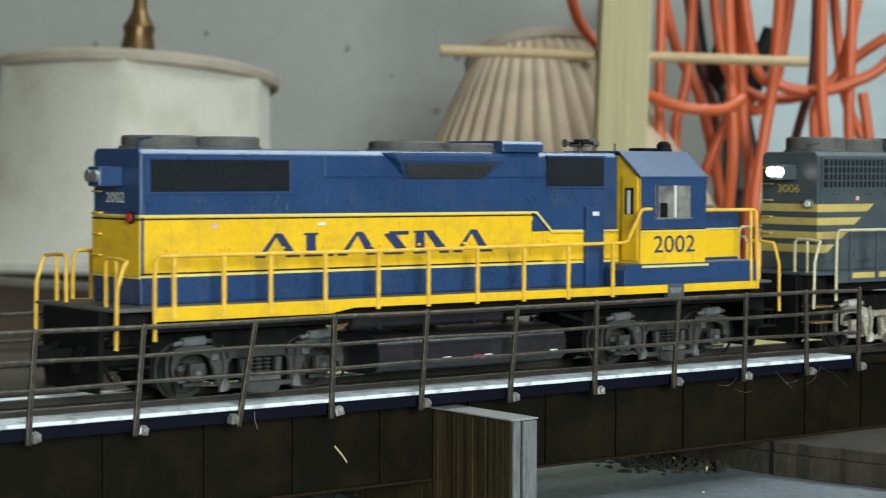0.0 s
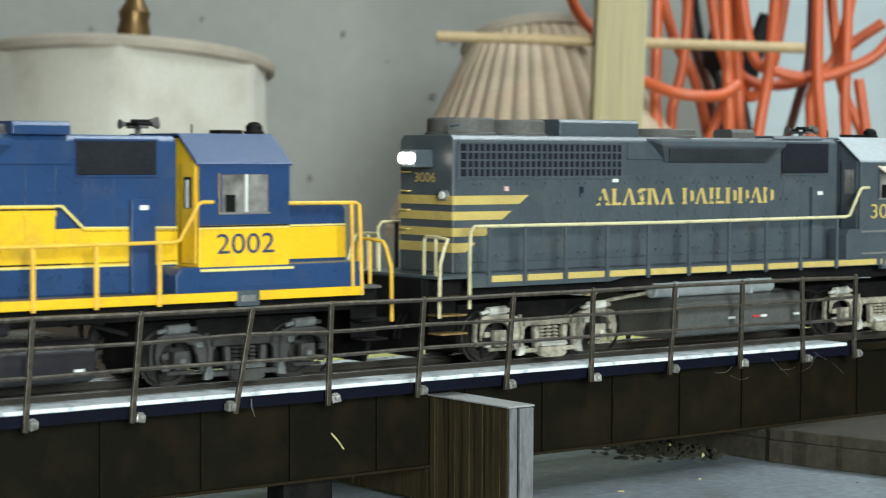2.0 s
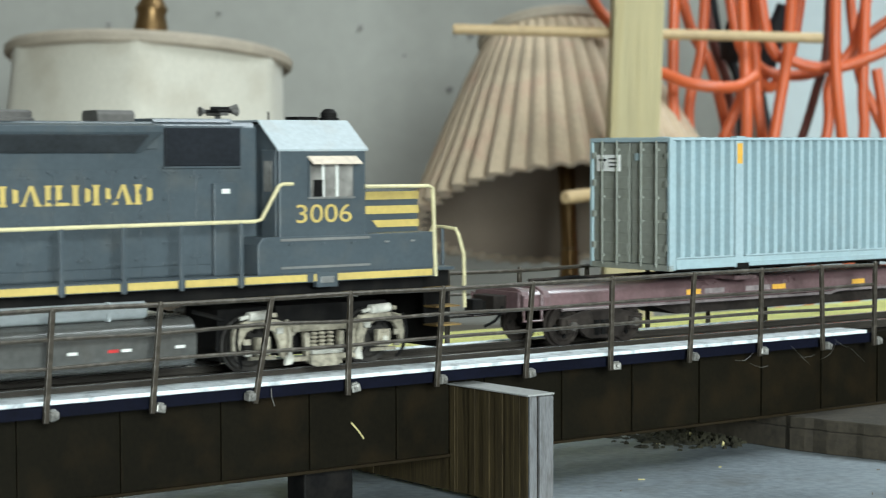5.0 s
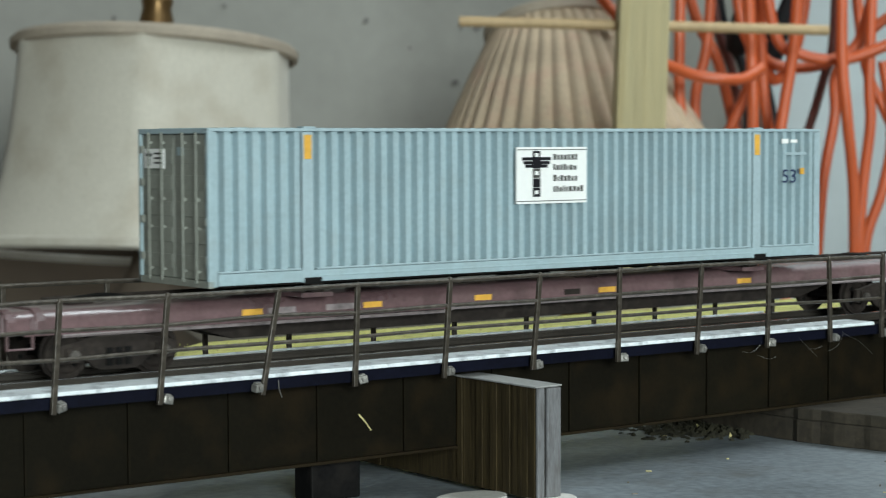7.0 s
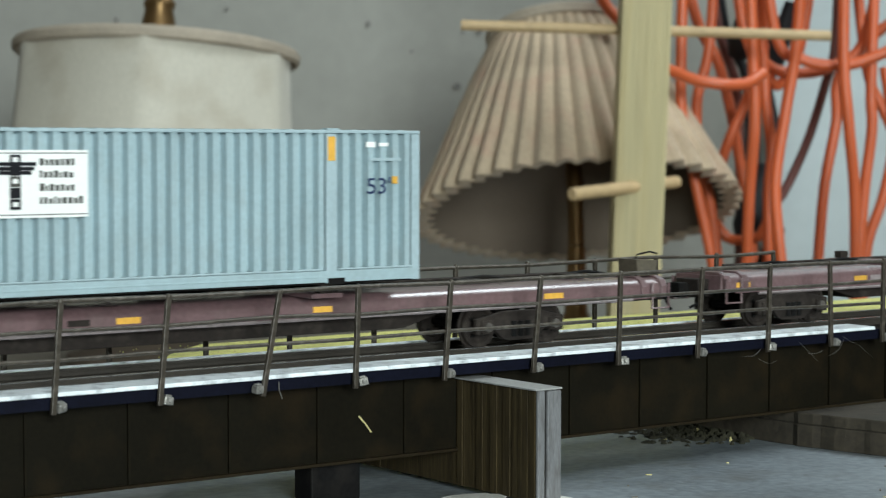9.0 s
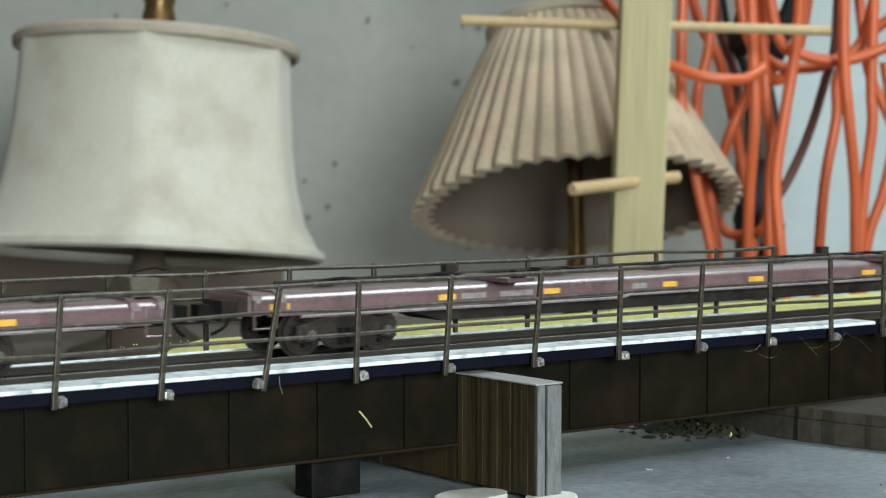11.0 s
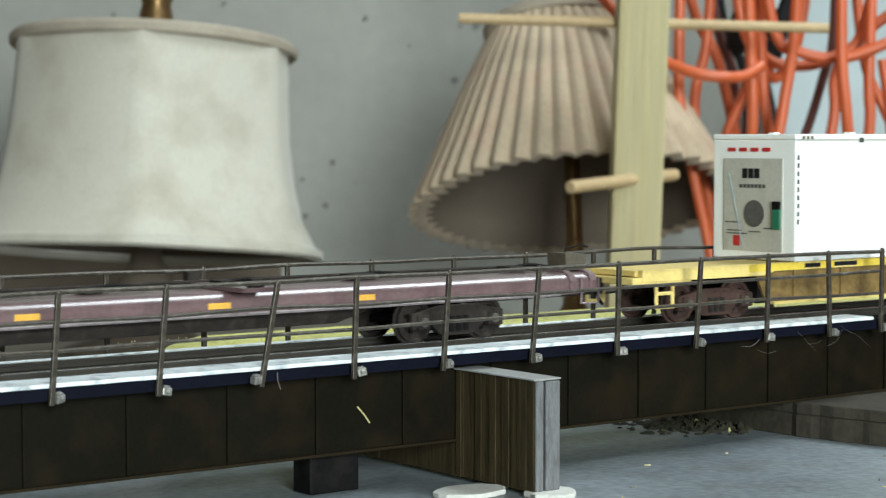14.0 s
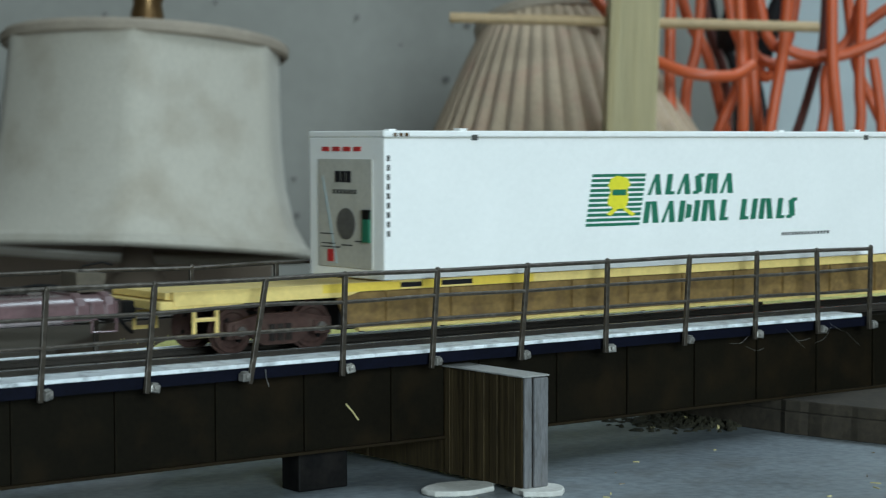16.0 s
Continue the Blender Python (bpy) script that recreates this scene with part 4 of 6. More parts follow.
def locomotive(name, label, c):
    """A hood locomotive; c holds colours and the places where the two differ. Local x runs from the long hood's coupler."""
    t = thing(name, label, "locomotive", "locomotives of the train")
    body, band, rail = c["body"], c["band"], c["rail"]
    dz = c["lift"]
    W, HW = 17.8, 10.2
    top = 52.6 + c["tall"]
    deck = 20.0 + dz
    # frame and walkway
    fr = Shape().box(9.5, 200.5, -13, 13, 14.4 + dz, deck - 0.6, under)
    fr.box(9.5, 200.5, -W, W, deck - 0.7, deck, c["deck"])
    frame_ob = part("frame", fr, t, bevel=0.12)
    for sg in (-1, 1):
        y0, y1 = sorted((sg * (W - 0.5), sg * (W + 0.05)))
        e = Shape().prism([(19.0, deck - 2.9), (62, deck - 2.9), (68, deck - 1.9), (195, deck - 2.0), (195, deck + 0.05), (19.0, deck + 0.05)], "y", y0, y1, c["sill"])
        part("side_sill", e, t, bevel=0.1)
        if c["sill_stripe"]:
            s = Shape()
            xs = c["posts"] + [161.5, 195.0]
            for a, b in zip(xs, xs[1:]):
                yy = sorted((sg * (W + 0.06), sg * (W + 0.14)))
                s.box(a + 0.9, b - 0.9, yy[0], yy[1], deck - 1.75, deck - 0.25, c["sill_stripe"])
            part("sill_stripe", s, t, "broken yellow sill stripe")
        g = sorted((sg * (W - 1.2), sg * (W + 0.25)))
        part("step_light", Shape().box(163, 168.5, g[0], g[1], deck - 3.1, deck + 0.2, slate).box(164, 167.5, g[0] - 0.1, g[1] + 0.1, deck - 2.2, deck - 0.8, steel), t, bevel=0.1)
    # hood
    h = Shape().prism([(-HW, deck), (HW, deck), (HW, top - 1.2), (HW - 1.2, top), (-HW + 1.2, top), (-HW, top - 1.2)], "x", 19.4, 153.0, body)
    hood = part("hood", h, t, bevel=0.35)
    # doors along the hood, in paint bands
    zs = c["bands"]
    n = 19
    for sg in (-1, 1):
        for k in range(n):
            a = 20.2 + k * 6.55
            b = a + 6.48
            if b > 146:
                break
            s = Shape()
            for z0, z1, mat in zs(a, b):
                y0, y1 = sorted((sg * HW, sg * (HW + 0.22)))
                s.box(a, b, y0, y1, z0 + dz, z1 + dz, mat)
            plain = [z for z in c["latch_z"] + c["hinge_z"] if not (c["lit"] and k < 4 and 25.0 < z < 39.5)]
            for q, zz in enumerate([z + dz for z in c["latch_z"] if z in plain]):
                xx = a + (0.7 if (k + q) % 2 else 5.0)
                y0, y1 = sorted((sg * (HW + 0.2), sg * (HW + 0.6)))
                zm = [m for z0, z1, m in zs(a, b) if z0 + dz <= zz <= z1 + dz]
                s.box(xx, xx + 0.9, y0, y1, zz, zz + 0.55, zm[0] if zm else body)
            for zh in [z for z in c["hinge_z"] if z in plain]:
                y0, y1 = sorted((sg * (HW + 0.2), sg * (HW + 0.42)))
                zm = [m for z0, z1, m in zs(a, b) if z0 + dz <= zh <= z1 + dz]
                if zm:
                    s.box(b - 0.55, b + 0.2, y0, y1, zh, zh + 1.0, zm[0])
            part("hood_door", s, hood, bevel=0.06)
        if c["stripe"]:
            c["stripe"](hood, sg)
        # tall door at the cab end
        y0, y1 = sorted((sg * HW, sg * (HW + 1.5)))
        part("equipment_locker", Shape().box(141.5, 147.2, y0, y1, deck, 39.4 + dz, body), t, bevel=0.15)
        y2, y3 = sorted((sg * (HW + 1.5), sg * (HW + 1.62)))
        part("warning_label", Shape().box(143.4, 145.4, y2, y3, 37.2 + dz, 38.2 + dz, white_print), t)
        # radiator grille
        ga, gb, gz0, gz1 = c["grille"]
        y0, y1 = sorted((sg * HW, sg * (HW + 0.5)))
        g = Shape()
        for x0, x1, z0, z1 in ((ga - 0.7, gb + 0.7, gz0 - 0.6, gz0), (ga - 0.7, gb + 0.7, gz1, gz1 + 0.6), (ga - 0.7, ga, gz0, gz1), (gb, gb + 0.7, gz0, gz1)):
            g.box(x0, x1, y0, y1, z0, z1, body)
        gr = part("radiator_grille", g, hood, bevel=0.1)
        y0, y1 = sorted((sg * HW, sg * (HW + 0.25)))
        part("screen", Shape().box(ga, gb, y0, y1, gz0, gz1, grille_black), gr)
        step = 1.75 if c["open_grille"] else 0.9
        y0, y1 = sorted((sg * (HW + 0.26), sg * (HW + (0.55 if c["open_grille"] else 0.34))))
        bar = Shape().box(0, 0.5 if c["open_grille"] else 0.2, y0, y1, gz0, gz1, body if c["open_grille"] else grille_black).mesh("grille_bar")
        x = ga + step
        while x < gb - 0.2:
            ob = new("grille_bar", bar)
            ob.parent = gr
            ob.matrix_basis = pose(x / 1000, 0, 0)
            x += step
        if c["open_grille"]:
            for k in range(1, 4):
                z = gz0 + (gz1 - gz0) * k / 4
                part("grille_slat", Shape().box(ga, gb, y0, y1, z - 0.2, z + 0.2, body), gr)
        # air intake screen behind the cab
        y0, y1 = sorted((sg * HW, sg * (HW + 0.8)))
        a0, a1, z0, z1 = c["intake"]
        ins = part("intake_screen", Shape().box(a0, a1, y0, y1, z0, z1, grille_black), hood, "dark filter screen", bevel=0.2)
        part("screen_frame", Shape().box(a0 - 0.4, a1 + 0.4, y0, y1, z1, z1 + 0.4, body).box(a0 - 0.4, a1 + 0.4, y0, y1, z0 - 0.4, z0, body), ins)
        # blower duct bulge
        b0, b1 = c["bulge"]
        yb = sg * (HW + 3.4)
        verts = [(b0, sg * HW, top - 0.4), (b1, sg * HW, top - 0.4), (b1, yb, top - 0.9), (b0 + 2.5, yb, top - 0.9), (b0 + 7, sg * (HW + 0.2), top - 6.6), (b1 - 4, sg * (HW + 0.2), top - 6.6), (b1 - 0.5, yb, top - 2.2), (b0 + 2.5, yb, top - 2.2)]
        bl = Shape()._add(verts, [(0, 1, 2, 3), (3, 2, 6, 7), (7, 6, 5, 4), (0, 3, 7, 4), (1, 5, 6, 2), (0, 4, 5, 1)], body)
        bo = part("blower_duct", bl, hood, bevel=0.2)
        m = Vector(verts[7]), Vector(verts[6]), Vector(verts[5]), Vector(verts[4])
        q = [m[0].lerp(m[1], 0.06).lerp(m[3], 0.12), m[1].lerp(m[0], 0.07).lerp(m[2], 0.12), m[2].lerp(m[3], 0.06).lerp(m[1], 0.1), m[3].lerp(m[2], 0.04).lerp(m[0], 0.1)]
        out = Vector((0, sg * 0.25, -0.2))
        part("duct_grille", Shape()._add([p + out for p in q] + [p - out for p in q], [(0, 1, 2, 3), (7, 6, 5, 4), (0, 4, 5, 1), (1, 5, 6, 2), (2, 6, 7, 3), (3, 7, 4, 0)], duct_mesh), bo)
        # tall upper panel
        y0, y1 = sorted((sg * HW, sg * (HW + 0.45)))
        p0, p1 = c["upper"]
        part("upper_panel", Shape().box(p0, p1, y0, y1, 46.6 + dz, top - 1.3, body), hood, bevel=0.15)
    for x, r, z1 in c["fans"]:
        fan(t, x, r, top - 0.05, z1)
    for x0, x1, y, z1, mat in c["roof_boxes"]:
        part("roof_box", Shape().prism([(-y, top - 0.1), (y, top - 0.1), (y, z1 - 0.8), (y - 0.8, z1), (-y + 0.8, z1), (-y, z1 - 0.8)], "x", x0, x1, mat), t, bevel=0.2)
    # cab
    cb = deck
    eave, ridge, rz = 46.6 + c["tall"], HW, top
    x0, x1 = 153.8, 176.1
    cab = part("cab", Shape().prism([(-W, cb), (W, cb), (W, eave), (ridge, rz - 0.5), (-ridge, rz - 0.5), (-W, eave)], "x", x0, x1, c["cab_low"]), t, bevel=0.25)
    roof = Shape()
    roof.prism([(-W - 0.35, eave - 0.3), (-ridge, rz), (ridge, rz), (W + 0.35, eave - 0.3), (W + 0.35, eave + 0.25), (ridge, rz + 0.5), (-ridge, rz + 0.5), (-W - 0.35, eave + 0.25)], "x", x0 - 0.6, x1 + 0.5, c["roof"])
    part("cab_roof", roof, cab, "sloping painted cab roof", bevel=0.12)
    for sg in (-1, 1):
        y0, y1 = sorted((sg * W, sg * (W + 0.12)))
        if c["cab_up"]:
            for a, b, z0, z1 in ((x0, 158.6, 34.0, eave - 0.3), (171.2, x1, 34.0, eave - 0.3), (158.6, 171.2, 34.0, 36.2), (158.6, 171.2, 44.8, eave - 0.3)):
                part("side_paint", Shape().box(a, b, y0, y1, z0, z1, c["cab_up"]), cab, "upper blue paint")
            part("pinstripe", Shape().box(x0, x1, y0 - 0.03, y1 + 0.03, 33.2, 33.55, cream_stripe), cab, "pale yellow pinstripe")
            part("pinstripe", Shape().box(x0, x1, y0 - 0.02, y1 + 0.02, 33.6, 33.95, black_paint), cab, "black pinstripe")
        wz0, wz1 = 36.7 + dz * 0.7, 44.6 + dz * 0.4
        ga, gb = c["win"]
        w = part("side_window", Shape().box(ga, gb, sorted((sg * W, sg * (W + 0.1)))[0], sorted((sg * W, sg * (W + 0.1)))[1], wz0, wz1, glass_dark), cab, "glazed sliding cab window")
        f = Shape()
        y2, y3 = sorted((sg * W, sg * (W + 0.4)))
        for a, b, z0, z1 in ((ga - 0.4, gb + 0.4, wz0 - 0.5, wz0), (ga - 0.4, gb + 0.4, wz1, wz1 + 0.3), (ga - 0.4, ga, wz0, wz1), (gb, gb + 0.4, wz0, wz1)):
            f.box(a, b, y2, y3, z0, z1, steel if z1 == wz0 else c["win_frame"])
        for xm in ((ga + (gb - ga) * 0.52,) if c["cab_up"] else (ga + (gb - ga) * 0.3, ga + (gb - ga) * 0.62)):
            f.box(xm - 0.28, xm + 0.28, y2, y3, wz0, wz1, white_print)
        part("window_frame", f, w)
        part("cab_seat", Shape().box(ga + 0.9, ga + 3.2, y2 - 0.02, y3 - 0.22, wz0, wz0 + 3.6, under), w)
        if c["visor"]:
            y4, y5 = sorted((sg * W, sg * (W + 2.0)))
            part("sun_visor", Shape().prism([(sg * W, wz1 + 1.2), (sg * (W + 2.4), wz1 - 0.3), (sg * (W + 2.4), wz1 - 0.6), (sg * W, wz1 + 0.8)], "x", ga - 0.5, gb + 1.0, c["visor"]), cab, "pale folded sun visor")
        letters("cab_number", c["number"], 158.0 if sg < 0 else 172.2, 172.2 if sg < 0 else 158.0, c["num_z"][0], c["num_z"][1], sg * (W + 0.18), c["num_mat"], cab)
        # box under the cab
        y0, y1 = sorted((sg * 10.4, sg * (W + 0.12)))
        bz = c["base_top"]
        base = part("cab_base", Shape().prism([(148.3, deck), (195.0, deck), (195.0, bz), (149.6, bz), (148.3, bz - 1.6)], "y", y0, y1, c["base"]), t, bevel=0.25)
        y2, y3 = sorted((sg * (W + 0.1), sg * (W + 0.35)))
        part("base_moulding", Shape().box(154, 177, y2, y3, bz - 1.0, bz - 0.45, c["mould"]).box(154, 177, y2, y3, deck + 1.1, deck + 1.6, c["mould"] if c["mould2"] else c["base"]), base)
        for xx in (156, 164, 172, 181, 188):
            part("latch", Shape().box(xx, xx + 1.2, y2, y3 + 0.05, bz - 2.0, bz - 1.6, steel if xx > 175 and c["mould2"] else c["base"]), base)
    # end wall of the cab with its door
    for sg in (-1, 1):
        ya, yb = sorted((sg * 11.2, sg * 16.8))
        d = part("cab_door", Shape().box(x0 - 0.35, x0, ya, yb, deck + 6, 47.0 + dz * 0.5, c["cab_end"]), cab, bevel=0.15)
        part("door_window", Shape().box(x0 - 0.5, x0 - 0.34, ya + 1.3, yb - 1.3, 37.5 + dz, 44.0 + dz, glass_dark if not c["cab_up"] else grille_black), d, bevel=0.0)
        if c["cab_up"]:
            part("window_post", Shape().box(x0 - 0.65, x0 - 0.5, (ya + yb) / 2 - 0.4, (ya + yb) / 2 + 0.6, 37.6, 43.4, white_print), d)
    # low nose
    nz = 38.2 + dz * 0.2
    nose = part("nose", Shape().prism([(176.0, deck), (196.0, deck), (196.0, nz - 1.5), (194.8, nz), (176.0, nz)], "y", -HW, HW, c["nose_up"]), t, bevel=0.4)
    c["nose_paint"](nose)
    # roof fittings
    horn = part("horn", Shape().tube([(149.5, 0, top - 0.1), (149.5, 0, top + 1.8)], 0.7, fan_grey, 8).box(148.4, 150.6, -3.0, 3.0, top + 1.5, top + 2.1, fan_grey), t, "dark three-chime air horn", bevel=0.15)
    for yy, ln, up, way in ((-2.4, 3.4, 2.4, 1), (0.0, 4.6, 3.0, 1), (2.4, 3.0, 2.4, -1)):
        x = 149.5
        tr = Shape().tube([(x - way * 1.6, yy, top + up), (x + way * ln * 0.6, yy, top + up)], 0.45, under, 8)
        tr.tube([(x + way * ln * 0.6, yy, top + up), (x + way * ln * 0.85, yy, top + up), (x + way * ln, yy, top + up)], 0.5, fan_grey, 10, r_end=1.1)
        part("trumpet", tr, horn, smooth=True)
    bcn = Shape().turned([(2.3, 0), (2.3, 0.9), (1.9, 1.0), (1.9, 2.0), (1.2, 2.8), (0.1, 3.0)], under, 16, (178.0 - c["beacon_back"], 0, top + 0.3))
    bcn.box(168.5, 174, -2.5, 2.5, top + 0.45, top + 1.4, under)
    part("beacon", bcn, t, "dark roof beacon", smooth=True)
    part("antenna", Shape().tube([(165, 4, top), (165, 4, top + 2.6)], 0.2, under, 5), t)
    part("lifting_eye", Shape().tube([(21.5, -6, top - 0.2), (21.5, -6, top + 2.2), (23.6, -6, top + 2.4), (26, -6, top + 2.3), (26, -6, top - 0.2)], 0.25, body, 6), t, smooth=True)
    # long hood end
    e = part("headlight", Shape().box(14.0, 19.5, -2.6, 2.6, 44.6 + dz, 48.8 + dz, body), t, bevel=0.35)
    for yy in (-1.4, 1.4):
        s = Shape()
        ring = [math.tau * k / 16 for k in range(16)]
        s.prism([(yy + 1.3 * math.cos(a), 46.8 + dz + 1.3 * math.sin(a)) for a in ring], "x", 13.3, 14.05, lamp_glow if c["lit"] else steel)
        part("lens", s, e, "lit white lens" if c["lit"] else "unlit clear lens")
    letters("end_number", c["number"], 4.0, -4.0, 41.2 + dz, 43.4 + dz, 19.1, c["end_num_mat"], hood, "x")
    part("class_light", Shape().tube([(18.4, -7.6, 38.2 + dz), (19.5, -7.6, 38.2 + dz)], 1.3, c["class"], 14).tube([(18.0, -7.6, 38.2 + dz), (18.5, -7.6, 38.2 + dz)], 0.9, c["class2"], 12), t, smooth=True)
    for zz in (30, 34.5, 39, 43.5, 48):
        part("grab_iron", Shape().tube([(19.4, 6, zz + dz), (18.4, 6, zz + dz), (18.4, 9, zz + dz), (19.4, 9, zz + dz)], 0.2, c["grab"], 5), t)
    c["end_paint"](hood)
    # handrails
    rz_top = 30.5 + c["rail_up"]
    for sg in (-1, 1):
        y = sg * (W + 0.15)
        for k, x in enumerate(c["posts"]):
            part("stanchion", Shape().box(x - 0.45, x + 0.45, y - 0.3, y + 0.3, deck - 2.4, rz_top, c["post_mat"]), t, bevel=0.1)
        line = [(18.4, y, 13.2 + dz * 0.3), (18.4, y, 26), (18.6, y, rz_top - 1.2), (19.6, y, rz_top), (80, y, rz_top - 0.1), (147.5, y, rz_top + 0.2), (149.2, y, rz_top + 0.6), (153.6, y, 38.4 + c["rail_up"] * 0.8), (154.6, y, 38.8 + c["rail_up"] * 0.8), (157.2, sg * (W + 0.02), 38.8 + c["rail_up"] * 0.8)]
        part("handrail", Shape().tube(line, 0.42, rail, 8), t, smooth=True)
        fz = 38.4 + c["rail_up"] * 0.6
        part("front_handrail", Shape().tube([(175.8, y, fz), (193.2, y, fz - 0.1), (194.2, y, fz - 0.6), (194.6, y, 30), (195.0, y, deck - 2)], 0.45, rail, 8), t, smooth=True)
        if c["lit"] is False:
            part("front_post", Shape().tube([(192.2, y, fz - 0.3), (192.6, y, deck)], 0.42, rail, 8), t, smooth=True)
        for xe, xi, s2 in ((9.6, 18.4, 1), (203.2, 195.0, -1)):
            xr = xe
            part("end_handrail", Shape().tube([(xr, y, 11.8), (xr + s2 * 0.2, y, 24), (xr + s2 * 1.6, y, 28.2), (xr + s2 * 2.4, y, 29.6), (xr + s2 * 2.6, sg * (W - 4), 30), (xr + s2 * 2.6, sg * 9.6, 30), (xr + s2 * 2.6, sg * 8.8, 29), (xr + s2 * 2.6, sg * 8.8, deck)], 0.42, rail, 8), t, smooth=True)
            part("end_post", Shape().tube([(xr + s2 * 2.6, sg * 13.2, 30), (xr + s2 * 2.6, sg * 13.2, deck)], 0.4, rail if xe < 100 else c["post_mat"], 8), t)
            a, b = sorted((xe + s2 * 0.8, xi - s2 * 0.4))
            for zz, ins in ((16.5, 2.4), (12.4, 1.2), (8.2, 0.2)):
                ya, yb = sorted((sg * (W - 5), sg * (W - ins * 0.3)))
                part("step", Shape().box(a, b, ya, yb, zz - 0.4, zz, c["step"]).box(a, b, *sorted((sg * (W - 5), sg * (W - 4.6))), zz - 0.4, zz + 3.6, under), t)
    # pilots and couplers
    for xp, s2 in ((9.2, -1), (200.8, 1)):
        p = part("pilot", Shape().prism([(-12.6, deck - 0.8), (12.6, deck - 0.8), (12.6, 6), (11, 2.4), (-11, 2.4), (-12.6, 6)], "x", xp - 0.6, xp + 0.6, c["pilot"]), t, bevel=0.2)
        k = Shape().box(*sorted((xp, xp + s2 * 6.4)), -1.1, 1.1, 8.6, 11.2, under)
        k.box(*sorted((xp + s2 * 5.4, xp + s2 * 8.6)), -1.7, 1.9, 7.9, 11.9, under)
        part("coupler", k, p, bevel=0.3)
        hose = Shape()
        for yy in (-7, -5, 5, 7):
            hose.tube(spline([(xp + s2 * 0.6, yy, 12), (xp + s2 * 2.0, yy, 10), (xp + s2 * 2.4, yy * 0.9, 6.5)], 4), 0.4, under, 6)
        part("hoses", hose, p)
    # tank and reservoir
    ta, tb, th = c["tank"]
    shoulder = [(11.8 + 4.4 * math.sin(a), th - 4.4 + 4.4 * math.cos(a)) for a in [math.pi / 16 * k for k in range(9)]]
    tank_line = [(-11.4, 2.4), (11.4, 2.4), (14.4, 3.2), (15.9, 4.6)] + shoulder[::-1] + [(-y, z) for y, z in shoulder] + [(-15.9, 4.6), (-14.4, 3.2)]
    tk = part("fuel_tank", Shape().prism(tank_line, "x", ta, tb, c["tank_mat"]), t, smooth=True)
    for xx, mat in ((ta + 18, white_print), (ta + 27, red_print), (ta + 30, white_print), (tb - 5, white_print)):
        part("tank_marking", Shape().box(xx, xx + 2.2, -16.3, -16.1, th - 6.2, th - 5.6, mat), tk)
    for sg in (-1, 1):
        y = sg * 12.4
        r = Shape().tube([(ta - 6, y, 14.6 + dz * 0.4), (ta - 5, y, 14.6 + dz * 0.4), (ta + 36, y, 14.6 + dz * 0.4), (ta + 37, y, 14.6 + dz * 0.4)], 1.9, c["res_mat"], 16)
        part("air_reservoir", r, t, smooth=True)
        for xs in (ta + 1, ta + 28):
            part("reservoir_strap", Shape().box(xs, xs + 0.7, y - 1.97, y + 1.97, 12.64 + dz * 0.4, 16.55 + dz * 0.4, c["res_mat"]), t)
        part("pipe", Shape().tube([(62, y, 12.5), (68, y, 13.4), (ta - 6, y, 14.6)], 0.5, c["pipe"], 6), t)
        part("pipe", Shape().tube([(tb + 1, y, 14), (tb + 6, y, 12.6), (tb + 9, y, 11.8)], 0.5, under, 6), t)
    for cx in (46.0, 167.2):
        loco_truck(t, cx, c["truck"], c["truck_light"])
    return along(t, c["u"])


def blue_bands(a, b):
    up = 38.6 if b < 128 else 33.8
    return [(20.4, 25.6, blue), (25.8, up - 0.2, yellow), (up, 46.2, blue)]


def blue_stripe(hood, sg):
    y0, y1 = sorted((sg * (10.2 + 0.02), sg * (10.2 + 0.3)))
    for dzz, mat, w in ((0.0, cream_stripe, 0.45), (-0.62, black_paint, 0.35)):
        s = Shape().prism([(19.3, 38.3 + dzz), (126.2, 38.0 + dzz), (131, 33.5 + dzz), (153, 33.2 + dzz), (153, 33.2 + dzz + w), (131.3, 33.5 + dzz + w), (126.6, 38.0 + dzz + w), (19.3, 38.3 + dzz + w)], "y", y0, y1, mat)
        part("pinstripe", s, hood, mat.name.replace("_", " "))
        part("pinstripe", Shape().box(19.3, 153, y0, y1, 25.7 - dzz, 25.7 - dzz + w, mat), hood)
    part("band_panel", Shape().prism([(128.5, 33.7), (153.0, 33.0), (153.0, 26), (128.5, 26)], "y", y0, y0 + 0.1 if sg > 0 else y1 - 0.12, yellow), hood, "yellow paint")
    w = Shape()
    yy = sg * 10.52
    block_word(w, "^l^sk^", 46.9, 113.0, 29.2, 34.4, yy - 0.04, navy_print, weight=0.21, feet=0.6)
    part("side_lettering", w, hood, "navy blue block lettering")
    y2, y3 = sorted((sg * 10.4, sg * 10.56))
    part("sticker", Shape().box(36.4, 37.6, y2, y3, 35.7, 36.8, pink_sticker), hood, "small pale pink sticker")
    part("sticker", Shape().box(63.4, 65.6, y2, y3, 36.0, 36.7, white_print), hood, "small white sticker")
    part("door_handle", Shape().box(55.0, 56.0, *sorted((sg * 10.4, sg * 11.0)), 39.2, 40.8, blue), hood, bevel=0.15)


def blue_nose(nose):
    for sg in (-1, 1):
        y0, y1 = sorted((sg * 10.2, sg * 10.34))
        part("nose_paint", Shape().box(176, 196.05, y0, y1, 26, 33.0, yellow), nose, "yellow lower nose paint")
        part("pinstripe", Shape().box(176, 196.05, y0 - 0.02, y1 + 0.02, 33.1, 33.5, cream_stripe), nose, "pale yellow pinstripe")


